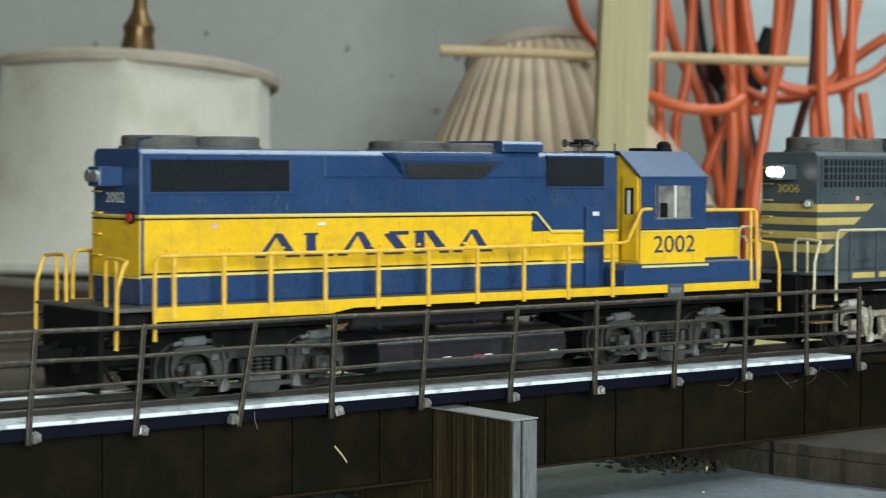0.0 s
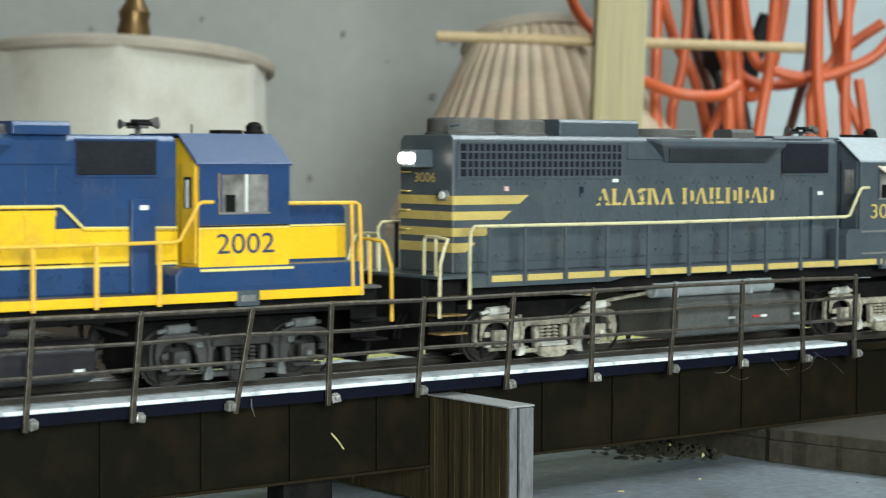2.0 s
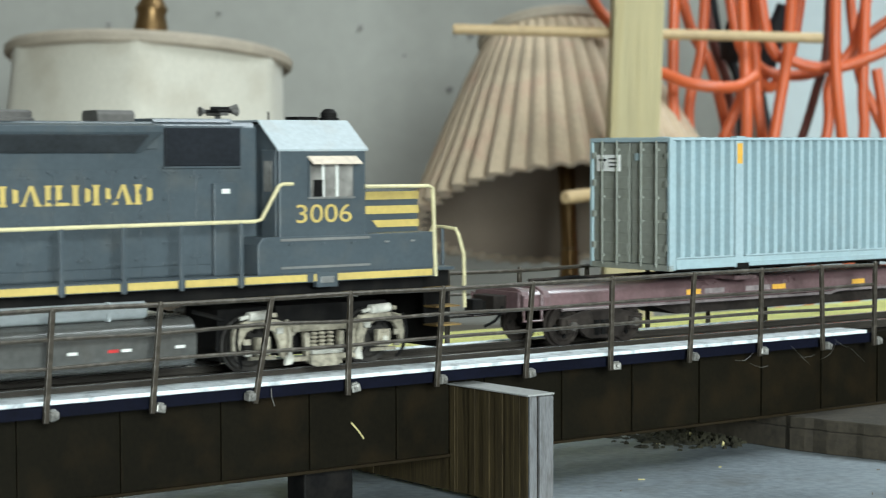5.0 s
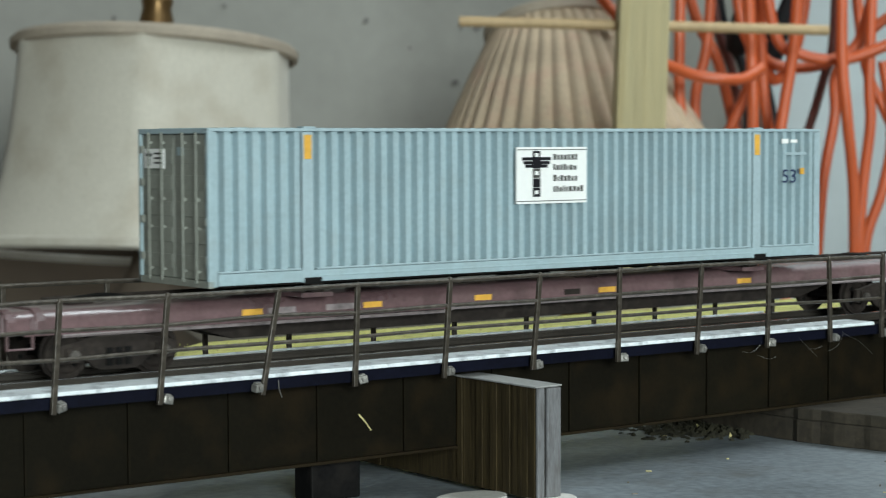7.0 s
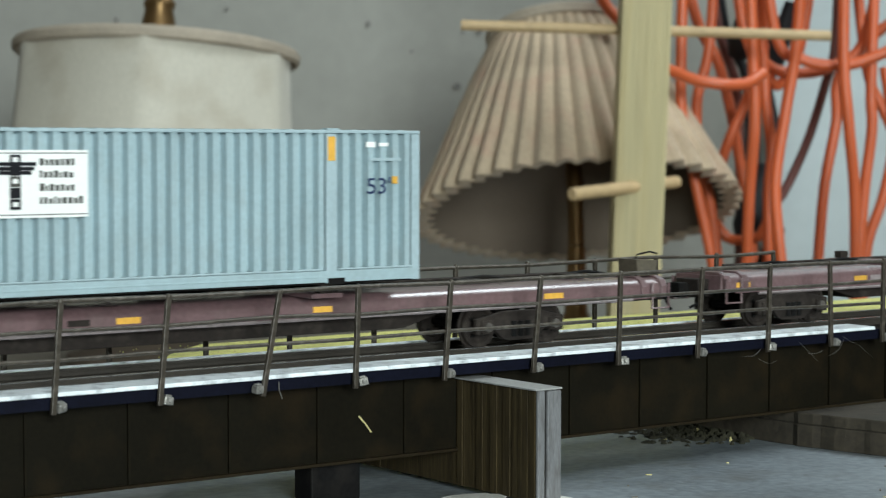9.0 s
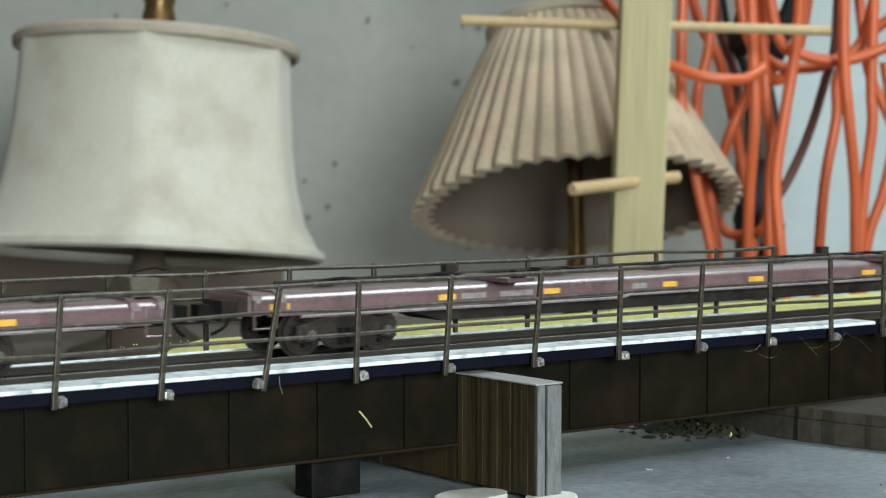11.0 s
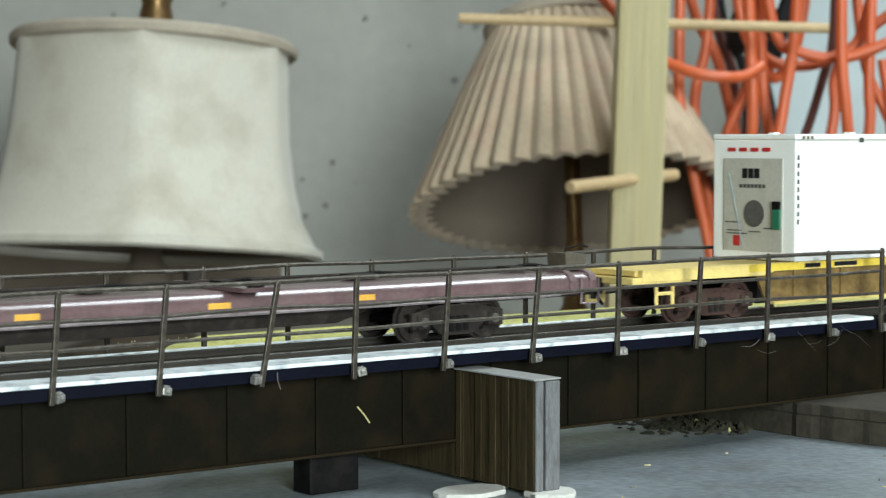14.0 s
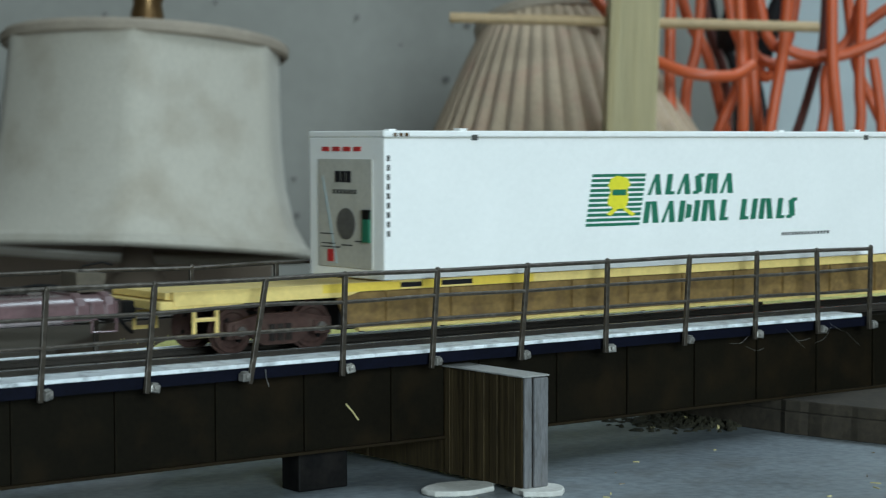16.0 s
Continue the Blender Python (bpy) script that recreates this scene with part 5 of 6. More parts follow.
def blue_end(hood):
    s = Shape().box(19.12, 19.4, -10.25, 10.25, 26.0, 38.2, yellow).box(19.08, 19.4, -10.27, 10.27, 38.3, 38.75, cream_stripe).box(19.08, 19.4, -10.27, 10.27, 37.6, 38.0, black_paint).box(19.08, 19.4, -10.27, 10.27, 25.5, 25.9, cream_stripe)
    part("end_band", s, hood, "yellow end band with pinstripes")


locomotive("diesel_locomotive", "blue and yellow model diesel locomotive with yellow handrails", dict(
    u=0, body=blue, band=yellow, rail=orange_rail, lift=0.0, tall=0.0, deck=fan_grey, sill=yellow, sill_stripe=None,
    posts=[22.9, 34.8, 46.3, 60.3, 74.4, 88.3, 102.4, 116.3, 130.1, 144.4], bands=blue_bands, latch_z=(21.6, 24.0, 31.0, 41.0), hinge_z=(22.6, 28.0, 36.2, 40.4), stripe=blue_stripe,
    grille=(21.6, 56.0, 43.5, 50.2), open_grille=False, intake=(129.6, 147.8, 44.4, 51.4), bulge=(80.4, 114.4), upper=(65.1, 128.4),
    fans=[(29.6, 8.0, 55.4), (45.8, 7.7, 55.3), (95.0, 8.6, 54.9), (112.0, 8.4, 54.6)], roof_boxes=[(115.6, 128.3, 10.75, 55.2, blue)],
    cab_low=yellow, cab_up=blue, roof=blue, win=(159.2, 170.6), win_frame=blue, visor=None, number="2002", num_z=(28.0, 32.2), num_mat=navy_print,
    base=blue, base_top=25.4, mould=cream_stripe, mould2=False, cab_end=yellow, nose_up=blue, nose_paint=blue_nose, beacon_back=-0.5,
    lit=False, end_num_mat=white_print, **{"class": black_paint, "class2": red_print}, grab=orange_rail, end_paint=blue_end, rail_up=0.0,
    post_mat=orange_rail, step=under, pilot=under, tank=(76, 131, 11.4), tank_mat=tank_black, res_mat=tank_black, pipe=car_tan,
    # The truck's pale fitting tone also paints highlights on its dark parts.
    truck=truck_grey, truck_light=material("highlight_grey_fitting", (0.16, 0.165, 0.165), 0.4, 0.3, vary=0.35, coarse=150)))


res_grey = material("pale_reservoir_grey", (0.42, 0.45, 0.46), 0.35, vary=0.15, dirt=GRIME)


def slate_bands(a, b):
    return [(20.4, 22.2, slate), (22.4, 42.6, slate)]


def slate_stripe(hood, sg):
    y0, y1 = sorted((sg * (10.2 + 0.02), sg * (10.2 + 0.3)))
    s = Shape()
    for z1, z0, tip, root in ((39.3, 37.2, 42.3, 39.4), (35.6, 33.6, 37.0, 34.1), (31.8, 29.8, 31.6, 28.8), (28.3, 26.1, 26.2, 23.0)):
        s.prism([(19.3, z0), (root, z0), (tip, z1), (19.3, z1)], "y", y0, y1, gold)
    part("speed_stripes", s, hood, "four gold pointed stripes")
    w = Shape()
    yy = sg * 10.52
    block_word(w, "^l^sk^ o^|loo^o", 64.0, 127.8, 36.5, 40.6, yy - 0.04, gold, weight=0.23, feet=0.28)
    part("side_lettering", w, hood, "gold block lettering")
    y2, y3 = sorted((sg * 10.4, sg * 10.56))
    part("sticker", Shape().box(34.8, 36.0, y2, y3, 40.3, 41.4, pink_sticker), hood, "small pale pink sticker")
    part("sticker", Shape().box(69.4, 71.4, y2, y3, 42.2, 43.0, white_print), hood, "small white sticker")
    part("vent_slot", Shape().box(58.5, 59.8, y2, y3, 38.6, 41.2, grille_black), hood, "dark vent slot")


def slate_end(hood):
    s = Shape()
    for z1, z0 in ((39.3, 37.2), (35.6, 33.6), (31.8, 29.8), (28.3, 26.1)):
        s.box(19.15, 19.4, -10.25, 10.25, z0, z1, gold)
    part("end_stripes", s, hood, "four gold end stripes")


def slate_nose(nose):
    for sg in (-1, 1):
        y0, y1 = sorted((sg * 10.2, sg * 10.34))
        for z1, z0, a in ((38.2, 36.4, 176.2), (35.0, 33.2, 178.5), (31.8, 30.2, 183.0)):
            part("nose_stripe", Shape().prism([(a, z1), (a + 1.6, z0), (196.05, z0), (196.05, z1)], "y", y0, y1, gold), nose, "gold nose stripe")


locomotive("diesel_locomotive", "slate grey model diesel locomotive with gold stripes and lit headlights", dict(
    u=206.9, body=slate, band=gold, rail=pale_rail, lift=1.2, tall=0.9, deck=slate, sill=slate, sill_stripe=gold,
    posts=[24.1, 35.0, 47.6, 61.0, 74.7, 88.8, 103.1, 116.8, 130.0, 144.2], bands=slate_bands, latch_z=(22.6, 23.8, 27.0, 31.4, 36.0, 40.6, 41.8), hinge_z=(25.0, 29.6, 34.0, 38.6, 42.4), stripe=slate_stripe,
    grille=(21.4, 72.2, 43.8, 51.4), open_grille=True, intake=(130.4, 148.6, 44.2, 52.2), bulge=(80.6, 129.0), upper=(74.5, 128.6),
    fans=[(29.8, 8.1, 57.6), (46.0, 7.8, 57.3), (96.0, 8.9, 55.7)], roof_boxes=[(54.6, 81.0, 7.5, 57.6, slate), (118.8, 127.5, 3.6, 55.9, fan_grey), (128.5, 147.5, 9.6, 54.2, slate)],
    # Roof colour lightened from slate: the overhead light is painted into it.
    cab_low=slate, cab_up=None, roof=material("overhead_lit_slate_roof", (0.33, 0.37, 0.39), 0.45, vary=0.15, dirt=(0.3, 0.25, 0.2)), win=(161.4, 172.6), win_frame=slate, visor=material("cream_visor", (0.6, 0.5, 0.4), 0.6), number="3006", num_z=(32.0, 35.9), num_mat=gold,
    base=slate, base_top=29.2, mould=steel, mould2=True, cab_end=slate, nose_up=slate, nose_paint=slate_nose, beacon_back=-0.5,
    lit=True, end_num_mat=gold, **{"class": steel, "class2": white_print}, grab=gold, end_paint=slate_end, rail_up=1.9,
    post_mat=slate, step=car_tan, pilot=under, tank=(87, 134.4, 13.2), tank_mat=tank_grey, res_mat=res_grey, pipe=truck_tan,
    # White fitting tone, which also paints the small highlights on the truck.
    truck=truck_tan, truck_light=material("highlight_white_fitting", (0.54, 0.52, 0.46), 0.5, vary=0.3, coarse=170, dirt=GRIME, dirt_amount=0.6)))


def freight_truck(parent, cx, mat):
    t = part("truck", Shape().box(-2, 2, -11, 11, 4.6, 7.6, under), parent)
    t.matrix_basis = pose(cx / 1000, 0, 0)
    for sg in (-1, 1):
        y0, y1 = sorted((sg * 10.4, sg * 11.8))
        s = Shape().prism([(-13.2, 3.2), (-13.2, 6.8), (-10.6, 7.2), (-5.2, 8.4), (5.2, 8.4), (10.6, 7.2), (13.2, 6.8), (13.2, 3.2), (10.2, 3.2), (8.6, 5.0), (5.6, 2.2), (4.0, 1.5), (-4.0, 1.5), (-5.6, 2.2), (-8.6, 5.0), (-10.2, 3.2)], "y", y0, y1, mat)
        part("side_frame", s, t, bevel=0.2)
        yo = sg * 11.7
        for k in (-2.1, 0, 2.1):
            part("spring", Shape().tube([(k, yo, 2.4), (k, yo, 6.0)], 0.85, truck_brown if mat is truck_rust else under, 8), t, smooth=True)
        for jx in (-10.2, 10.2):
            part("journal_box", Shape().box(jx - 1.7, jx + 1.7, yo - 0.6, yo + 0.6, 3.4, 6.4, mat).tube([(jx, yo, 4.9), (jx, yo + sg * 1.2, 4.9)], 1.1, wheel_steel, 10), t)
    wheelset(t, -10.2, 4.9, 7.4, mat)
    wheelset(t, 10.2, 4.9, 7.4, mat)


def spine_car(u0, length, trucks, tags, marks, label, pedestals):
    t = thing("spine_car", label, "railcar", "spine cars of the train")
    L = length
    beam = Shape().prism([(-9.0, 9.4), (-9.0, 11.9), (-8.7, 12.7), (-8.0, 13.4), (-7.2, 13.85), (-6.2, 14.0), (6.2, 14.0), (7.2, 13.85), (8.0, 13.4), (8.7, 12.7), (9.0, 11.9), (9.0, 9.4)], "x", 4, L - 4, maroon)
    part("centre_sill", beam, t, smooth=True)
    lower = Shape().prism([(trucks[0] + 16, 9.4), (trucks[0] + 30, 5.4), (trucks[1] - 30, 5.4), (trucks[1] - 16, 9.4)], "y", -6.4, 6.4, truck_brown)
    part("fishbelly", lower, t, "dark brown lower sill", bevel=0.2)
    part("sill_lip", Shape().box(6, L - 6, -9.5, -9.0, 9.0, 9.7, maroon).box(6, L - 6, 9.0, 9.5, 9.0, 9.7, maroon), t)
    for x, w in tags:
        for sg in (-1, 1):
            y0, y1 = sorted((sg * 9.0, sg * 9.12))
            part("reflector", Shape().box(x, x + w, y0, y1, 10.4, 11.7, orange_tag), t, "yellow reflector strip")
    for x0, x1, mat in marks:
        part("marking", Shape().box(x0, x1, -9.12, -9.0, 10.4, 11.7, mat), t)
        part("marking", Shape().box(x0, x1, 9.0, 9.12, 10.4, 11.7, mat), t)
    for x in pedestals:
        s = Shape().box(x - 4, x + 4, -14.8, 14.8, 14.0, 15.0, maroon)
        for sg in (-1, 1):
            s.box(x - 1.6, x + 1.6, sg * 13.4 - 1.2, sg * 13.4 + 1.2, 15.0, 16.95, truck_brown)
        part("container_pedestal", s, t, bevel=0.15)
    part("train_line", Shape().tube([(14, -9.9, 8.7), (L * 0.35, -9.9, 8.5), (L * 0.36, -9.6, 9.1), (L - 14, -9.6, 9.0)], 0.4, dull_mark, 6), t, "pale grey brake pipe", smooth=True)
    part("deck_conduit", Shape().tube([(18, 7.4, 14.9), (L * 0.5, 7.2, 15.2), (L - 18, 7.4, 14.9)], 0.45, truck_brown, 6), t, smooth=True)
    rng = random.Random(int(u0))
    for k in range(8):
        x = 20 + k * (L - 44) / 7 + rng.uniform(-6, 6)
        part("deck_fitting", Shape().box(x, x + rng.uniform(3, 7), 1, 6, 14, 14.9 + rng.random() * 1.2, truck_brown), t, bevel=0.15)
        part("deck_cable", Shape().tube(spline([(x, 4, 14.6), (x + 9, 5, 15.4), (x + 16, 4, 14.5)], 4), 0.45, under, 6), t, smooth=True)
    for end, s2 in ((0, 1), (L, -1)):
        e = Shape().box(*sorted((end + s2 * 1.5, end + s2 * 5)), -8.4, 8.4, 9.2, 13.6, maroon)
        for q in (2.0, 8.5):
            e.prism([(-9.6, 9.2), (-9.6, 12.0), (-8.6, 13.6), (-6.6, 14.5), (6.6, 14.5), (8.6, 13.6), (9.6, 12.0), (9.6, 9.2)], "x", *sorted((end + s2 * q, end + s2 * (q + 2.2))), maroon)
        part("end_collar", e, t, bevel=0.3)
        part("draft_box", Shape().box(*sorted((end - s2 * 2.5, end + s2 * 1.4)), -4.2, 4.2, 8.0, 12.6, truck_brown), t, bevel=0.3)
        k = Shape().box(*sorted((end, end - s2 * 5)), -1.1, 1.1, 8.6, 11.2, under).box(*sorted((end - s2 * 4, end - s2 * 7)), -1.8, 1.8, 8.0, 11.8, under)
        part("coupler", k, t, bevel=0.3)
        for sg in (-1, 1):
            g = Shape()
            y = sg * 9.9
            g.tube([(end + s2 * 2, y, 12.8), (end + s2 * 2, y, 6.6), (end + s2 * 7.5, y, 6.6), (end + s2 * 7.5, y, 12.8)], 0.35, maroon, 6)
            part("grab_iron", g, t)
        part("brake_hose", Shape().tube(spline([(end - s2 * 0.5, -5, 10), (end - s2 * 2.5, -5, 7), (end - s2 * 5, -3.5, 5.4)], 4), 0.4, under, 6), t, smooth=True)
    st = Shape().prism([(L - 8.4, 14.4), (L - 2.6, 14.4), (L - 1.8, 18.2), (L - 8.8, 18.6)], "y", -5.5, 1.5, drab_brown)
    st.tube([(L - 6, -2, 18.4), (L - 5.6, -2, 19.6), (L - 1, -2, 20.2), (L + 1.5, -2, 19.6)], 0.25, under, 6)
    part("brake_stand", st, t, "tan brake stand with wire handle", bevel=0.15)
    for cx in trucks:
        freight_truck(t, cx, truck_brown)
    return along(t, u0)


spine_car(432.3, 314, (25.5, 262.5), [(56.5, 5), (88, 5), (119.5, 5), (158, 5.5), (206, 5), (272, 6)], [(63, 70, dull_mark), (78, 87, dull_mark), (147, 152, truck_brown)],
          "maroon model spine car with yellow reflectors, carrying a container", (72, 206))
spine_car(762.8, 308, (25, 261.5), [(6.5, 5), (52, 5), (83.5, 5), (122.5, 5), (153, 5.5), (197, 5.5), (235, 5)], [(58.5, 66, dull_mark), (70, 80, dull_mark), (112, 117, dull_mark)],
          "empty maroon model spine car with yellow reflectors", (72, 206))


def deck_car(u0, length):
    t = thing("yellow_flatcar", "faded yellow model flatcar with rusty side webs, carrying a white container", "railcar")
    L = length
    for sg in (-1, 1):
        y0, y1 = sorted((sg * 11.6, sg * 13.4))
        part("side_beam", Shape().prism([(3, 11.0), (46, 11.0), (50, 12.0), (L - 50, 12.0), (L - 46, 11.0), (L - 3, 11.0), (L - 3, 14.1), (3, 14.1)], "y", y0, y1, car_yellow), t, "faded yellow top beam", bevel=0.2)
        y2, y3 = sorted((sg * 11.2, sg * 12.0))
        part("side_web", Shape().prism([(44, 12.0), (48, 4.0), (L - 48, 4.0), (L - 44, 12.0)], "y", y2, y3, car_tan), t, "rusty tan side web")
        y4, y5 = sorted((sg * 11.2, sg * 13.0))
        part("bottom_flange", Shape().box(50, L - 50, y4, y5, 3.3, 4.0, car_yellow), t)
        rib = Shape().box(-0.3, 0.3, *sorted((sg * 12.0, sg * 12.7)), 4.02, 11.98, car_tan).mesh("web_rib")
        for k in range(11):
            ob = new("web_rib", rib)
            ob.parent = t
            ob.matrix_basis = pose((58 + k * (L - 116) / 10) / 1000, 0, 0)
        part("reporting_mark", Shape().box(61, 67, *sorted((sg * 13.4, sg * 13.5)), 12.5, 13.6, black_paint).box(72.5, 81.5, *sorted((sg * 13.4, sg * 13.5)), 12.5, 13.6, black_paint)
             .box(40, 61, *sorted((sg * 13.38, sg * 13.44)), 12.1, 14.0, car_lemon).box(67, 72.5, *sorted((sg * 13.38, sg * 13.44)), 12.1, 14.0, car_lemon).box(81.5, 100, *sorted((sg * 13.38, sg * 13.44)), 12.1, 14.0, car_lemon), t, "dark mark on bright yellow")
    part("deck", Shape().box(2, L - 2, -11.6, 11.6, 12.4, 13.9, car_yellow), t, bevel=0.2)
    part("belly", Shape().box(46, L - 46, -10.8, 10.8, 3.6, 12.3, under), t)
    for end, s2 in ((0, 1), (L, -1)):
        part("end_frame", Shape().box(*sorted((end, end + s2 * 20)), -13, 13, 10.4, 12.2, car_yellow), t, bevel=0.3)
        part("coupler", Shape().box(*sorted((end, end - s2 * 4)), -1.1, 1.1, 8.6, 11.2, under).box(*sorted((end - s2 * 3, end - s2 * 6)), -1.8, 1.8, 8.0, 11.8, under), t, bevel=0.3)
        for sg in (-1, 1):
            lad = Shape()
            y = sg * 12.9
            for a, b in (((end + s2 * 8, y, 11), (end + s2 * 8, y, 4.2)), ((end + s2 * 13.5, y, 11), (end + s2 * 13.5, y, 4.2)), ((end + s2 * 8, y, 4.6), (end + s2 * 13.5, y, 4.6)), ((end + s2 * 8, y, 8), (end + s2 * 13.5, y, 8))):
                lad.tube([a, b], 0.5, car_yellow, 6)
            part("step_ladder", lad, t)
    part("pedestal", Shape().box(58, 66, -14, 14, 13.9, 14.25, car_yellow).box(L - 66, L - 58, -14, 14, 13.9, 14.25, car_yellow), t)
    for cx in (30, L - 30):
        freight_truck(t, cx, truck_rust)
    return along(t, u0)


deck_car(1077.3, 300)


def blue_container(u0):
    t = thing("shipping_container", "pale blue corrugated shipping container with grey doors", "container")
    L, H, W, Z = 185.7, 33.3, 14.9, 17.0
    part("core", Shape().box(1.5, L - 0.8, -W + 2.5, W - 2.5, Z + 0.6, Z + H - 0.5, can_blue), t)
    for sg in (-1, 1):
        spans = ((2.4, 23.2), (26.2, 160.6), (163.6, L - 2.2))
        for a, b in spans:
            n = max(2, round((b - a) / 3.3))
            p = (b - a) / n
            line = []
            for k in range(n):
                x = a + k * p
                line += [(x, W - 2.1), (x + p * 0.36, W - 2.1), (x + p * 0.47, W - 0.2), (x + p * 0.87, W - 0.2)]
            line += [(b, W - 2.1)]
            poly = [(x, sg * y) for x, y in line] + [(b, sg * (W - 2.45)), (a, sg * (W - 2.45))]
            part("corrugated_panel", Shape().prism(poly, "z", Z + 3.4, Z + H - 0.7, can_blue), t)
        y0, y1 = sorted((sg * (W - 1.0), sg * W))
        part("bottom_rail", Shape().box(2.4, L - 2, y0, y1, Z + 0.4, Z + 2.9, can_blue).box(2.4, 23, y0, y1 + 0.0, Z + 3.0, Z + 3.4, can_edge).box(27, 160, y0, y1, Z + 3.0, Z + 3.4, can_edge).box(27, 160, y0 - 0.1, y1 + 0.1, Z + 1.4, Z + 1.8, can_blue).box(164, L - 2, y0, y1, Z + 3.0, Z + 3.4, can_edge), t, bevel=0.1)
        part("top_rail", Shape().box(0, L, y0 - 0.05, y1 + 0.05, Z + H - 0.7, Z + H, can_edge), t, bevel=0.15)
        for x, mat in ((23.3, can_edge), (160.7, can_edge), (0.0, can_blue), (L - 2.2, can_edge)):
            po = part("post", Shape().box(x, x + (2.8 if 1 < x < 170 else 2.2), y0, y1, Z + 0.2, Z + H - 0.8, mat), t, bevel=0.15)
            if 1 < x < 170:
                part("amber_tag", Shape().box(x + 0.4, x + 2.3, *sorted((sg * W, sg * (W + 0.08)) ), Z + H - 6.6, Z + H - 1.4, orange_tag), po, "amber tag")
                part("fork_pocket", Shape().box(x + 0.4, x + 4.8, *sorted((sg * (W - 0.9), sg * (W + 0.06))), Z - 0.1, Z + 1.3, under), po)
                part("casting", Shape().box(x + 0.2, x + 3.4, *sorted((sg * (W - 2.2), sg * W)), Z + H, Z + H + 0.4, can_edge), po)
        sign(t, sg, W)
        letters("length_mark", "53'", *((171.4, 177.6) if sg < 0 else (177.6, 171.4)), 36.4, 40.0, sg * (W + 0.1), navy_print, t)
        part("small_plate", Shape().box(178.2, 179.6, *sorted((sg * (W - 0.2), sg * (W + 0.1))), 38.6, 40.2, orange_tag), t)
        part("faded_marks", Shape().box(171.2, 173.6, *sorted((sg * (W - 0.25), sg * (W + 0.02))), 46.6, 47.8, white_sign).box(174.6, 177, *sorted((sg * (W - 0.25), sg * (W + 0.02))), 46.8, 47.6, white_sign).box(172, 180.5, *sorted((sg * (W - 0.25), sg * (W + 0.01))), 43.6, 44.3, can_edge), t)
    part("roof_panel", Shape().box(0.2, L - 0.2, -W + 0.4, W - 0.4, Z + H - 0.5, Z + H - 0.1, can_blue), t)
    roof = Shape()
    for k in range(44):
        roof.box(4 + k * 4.1, 5.6 + k * 4.1, -W + 1.2, W - 1.2, Z + H - 0.12, Z + H + 0.12, can_edge)
    tagged(part("roof_ribs", roof, t), kind="stuff")
    part("floor_frame", Shape().box(0.4, L - 0.4, -W + 0.5, W - 0.5, Z, Z + 0.6, under), t)
    # doors on the end that leads
    for sg in (-1, 1):
        ya, yb = sorted((sg * 0.25, sg * (W - 0.9)))
        d = part("door", Shape().box(0.5, 1.5, ya, yb, Z + 1.6, Z + H - 1.2, can_door), t, "grey-green container door", bevel=0.15)
        for k in range(5):
            part("door_ridge", Shape().box(0.34, 0.5, ya + 0.6, yb - 0.6, Z + 3.5 + k * 5.6, Z + 6.6 + k * 5.6, can_door), d, bevel=0.15)
        for f in (0.32, 0.72):
            y = sg * (W - 0.9) * f
            rod = Shape().tube([(-0.1, y, Z + 0.9), (-0.1, y, Z + H - 0.8)], 0.26, can_door, 8)
            for zz in (3, 12, 18, 30):
                rod.box(-0.2, 0.5, y - 0.6, y + 0.6, Z + zz, Z + zz + 0.6, can_door)
            part("lock_rod", rod, d)
        for zz in (5, 13, 21, 28):
            part("hinge", Shape().box(-0.1, 0.5, yb - 1.0 if sg > 0 else ya - 0.1, yb + 0.1 if sg > 0 else ya + 1.0, Z + zz, Z + zz + 1.6, can_door), d)
    part("door_sill", Shape().box(0, 1.4, -W, W, Z, Z + 1.5, can_door), t, bevel=0.1)
    part("door_header", Shape().box(0, 1.4, -W, W, Z + H - 1.1, Z + H, can_edge), t, bevel=0.1)
    part("door_plate", Shape().box(0.0, 0.18, 3.4, 12.2, 41.8, 46.0, white_sign).box(-0.1, 0.02, 9.6, 10.4, 42.3, 45.4, black_paint).box(-0.1, 0.02, 8.7, 11.3, 44.4, 45.0, black_paint).box(-0.1, 0.02, 4.2, 7.6, 44.8, 45.2, tank_grey).box(-0.1, 0.02, 4.2, 7.6, 43.8, 44.2, tank_grey).box(-0.1, 0.02, 4.2, 7.6, 42.8, 43.2, tank_grey), t, "small white door plate")
    part("door_plate", Shape().box(0.0, 0.16, -4.6, -2.2, 44.6, 46.4, can_edge), t)
    part("end_wall", Shape().box(L - 0.8, L, -W + 0.6, W - 0.6, Z, Z + H - 0.6, can_blue), t, bevel=0.15)
    return along(t, u0)


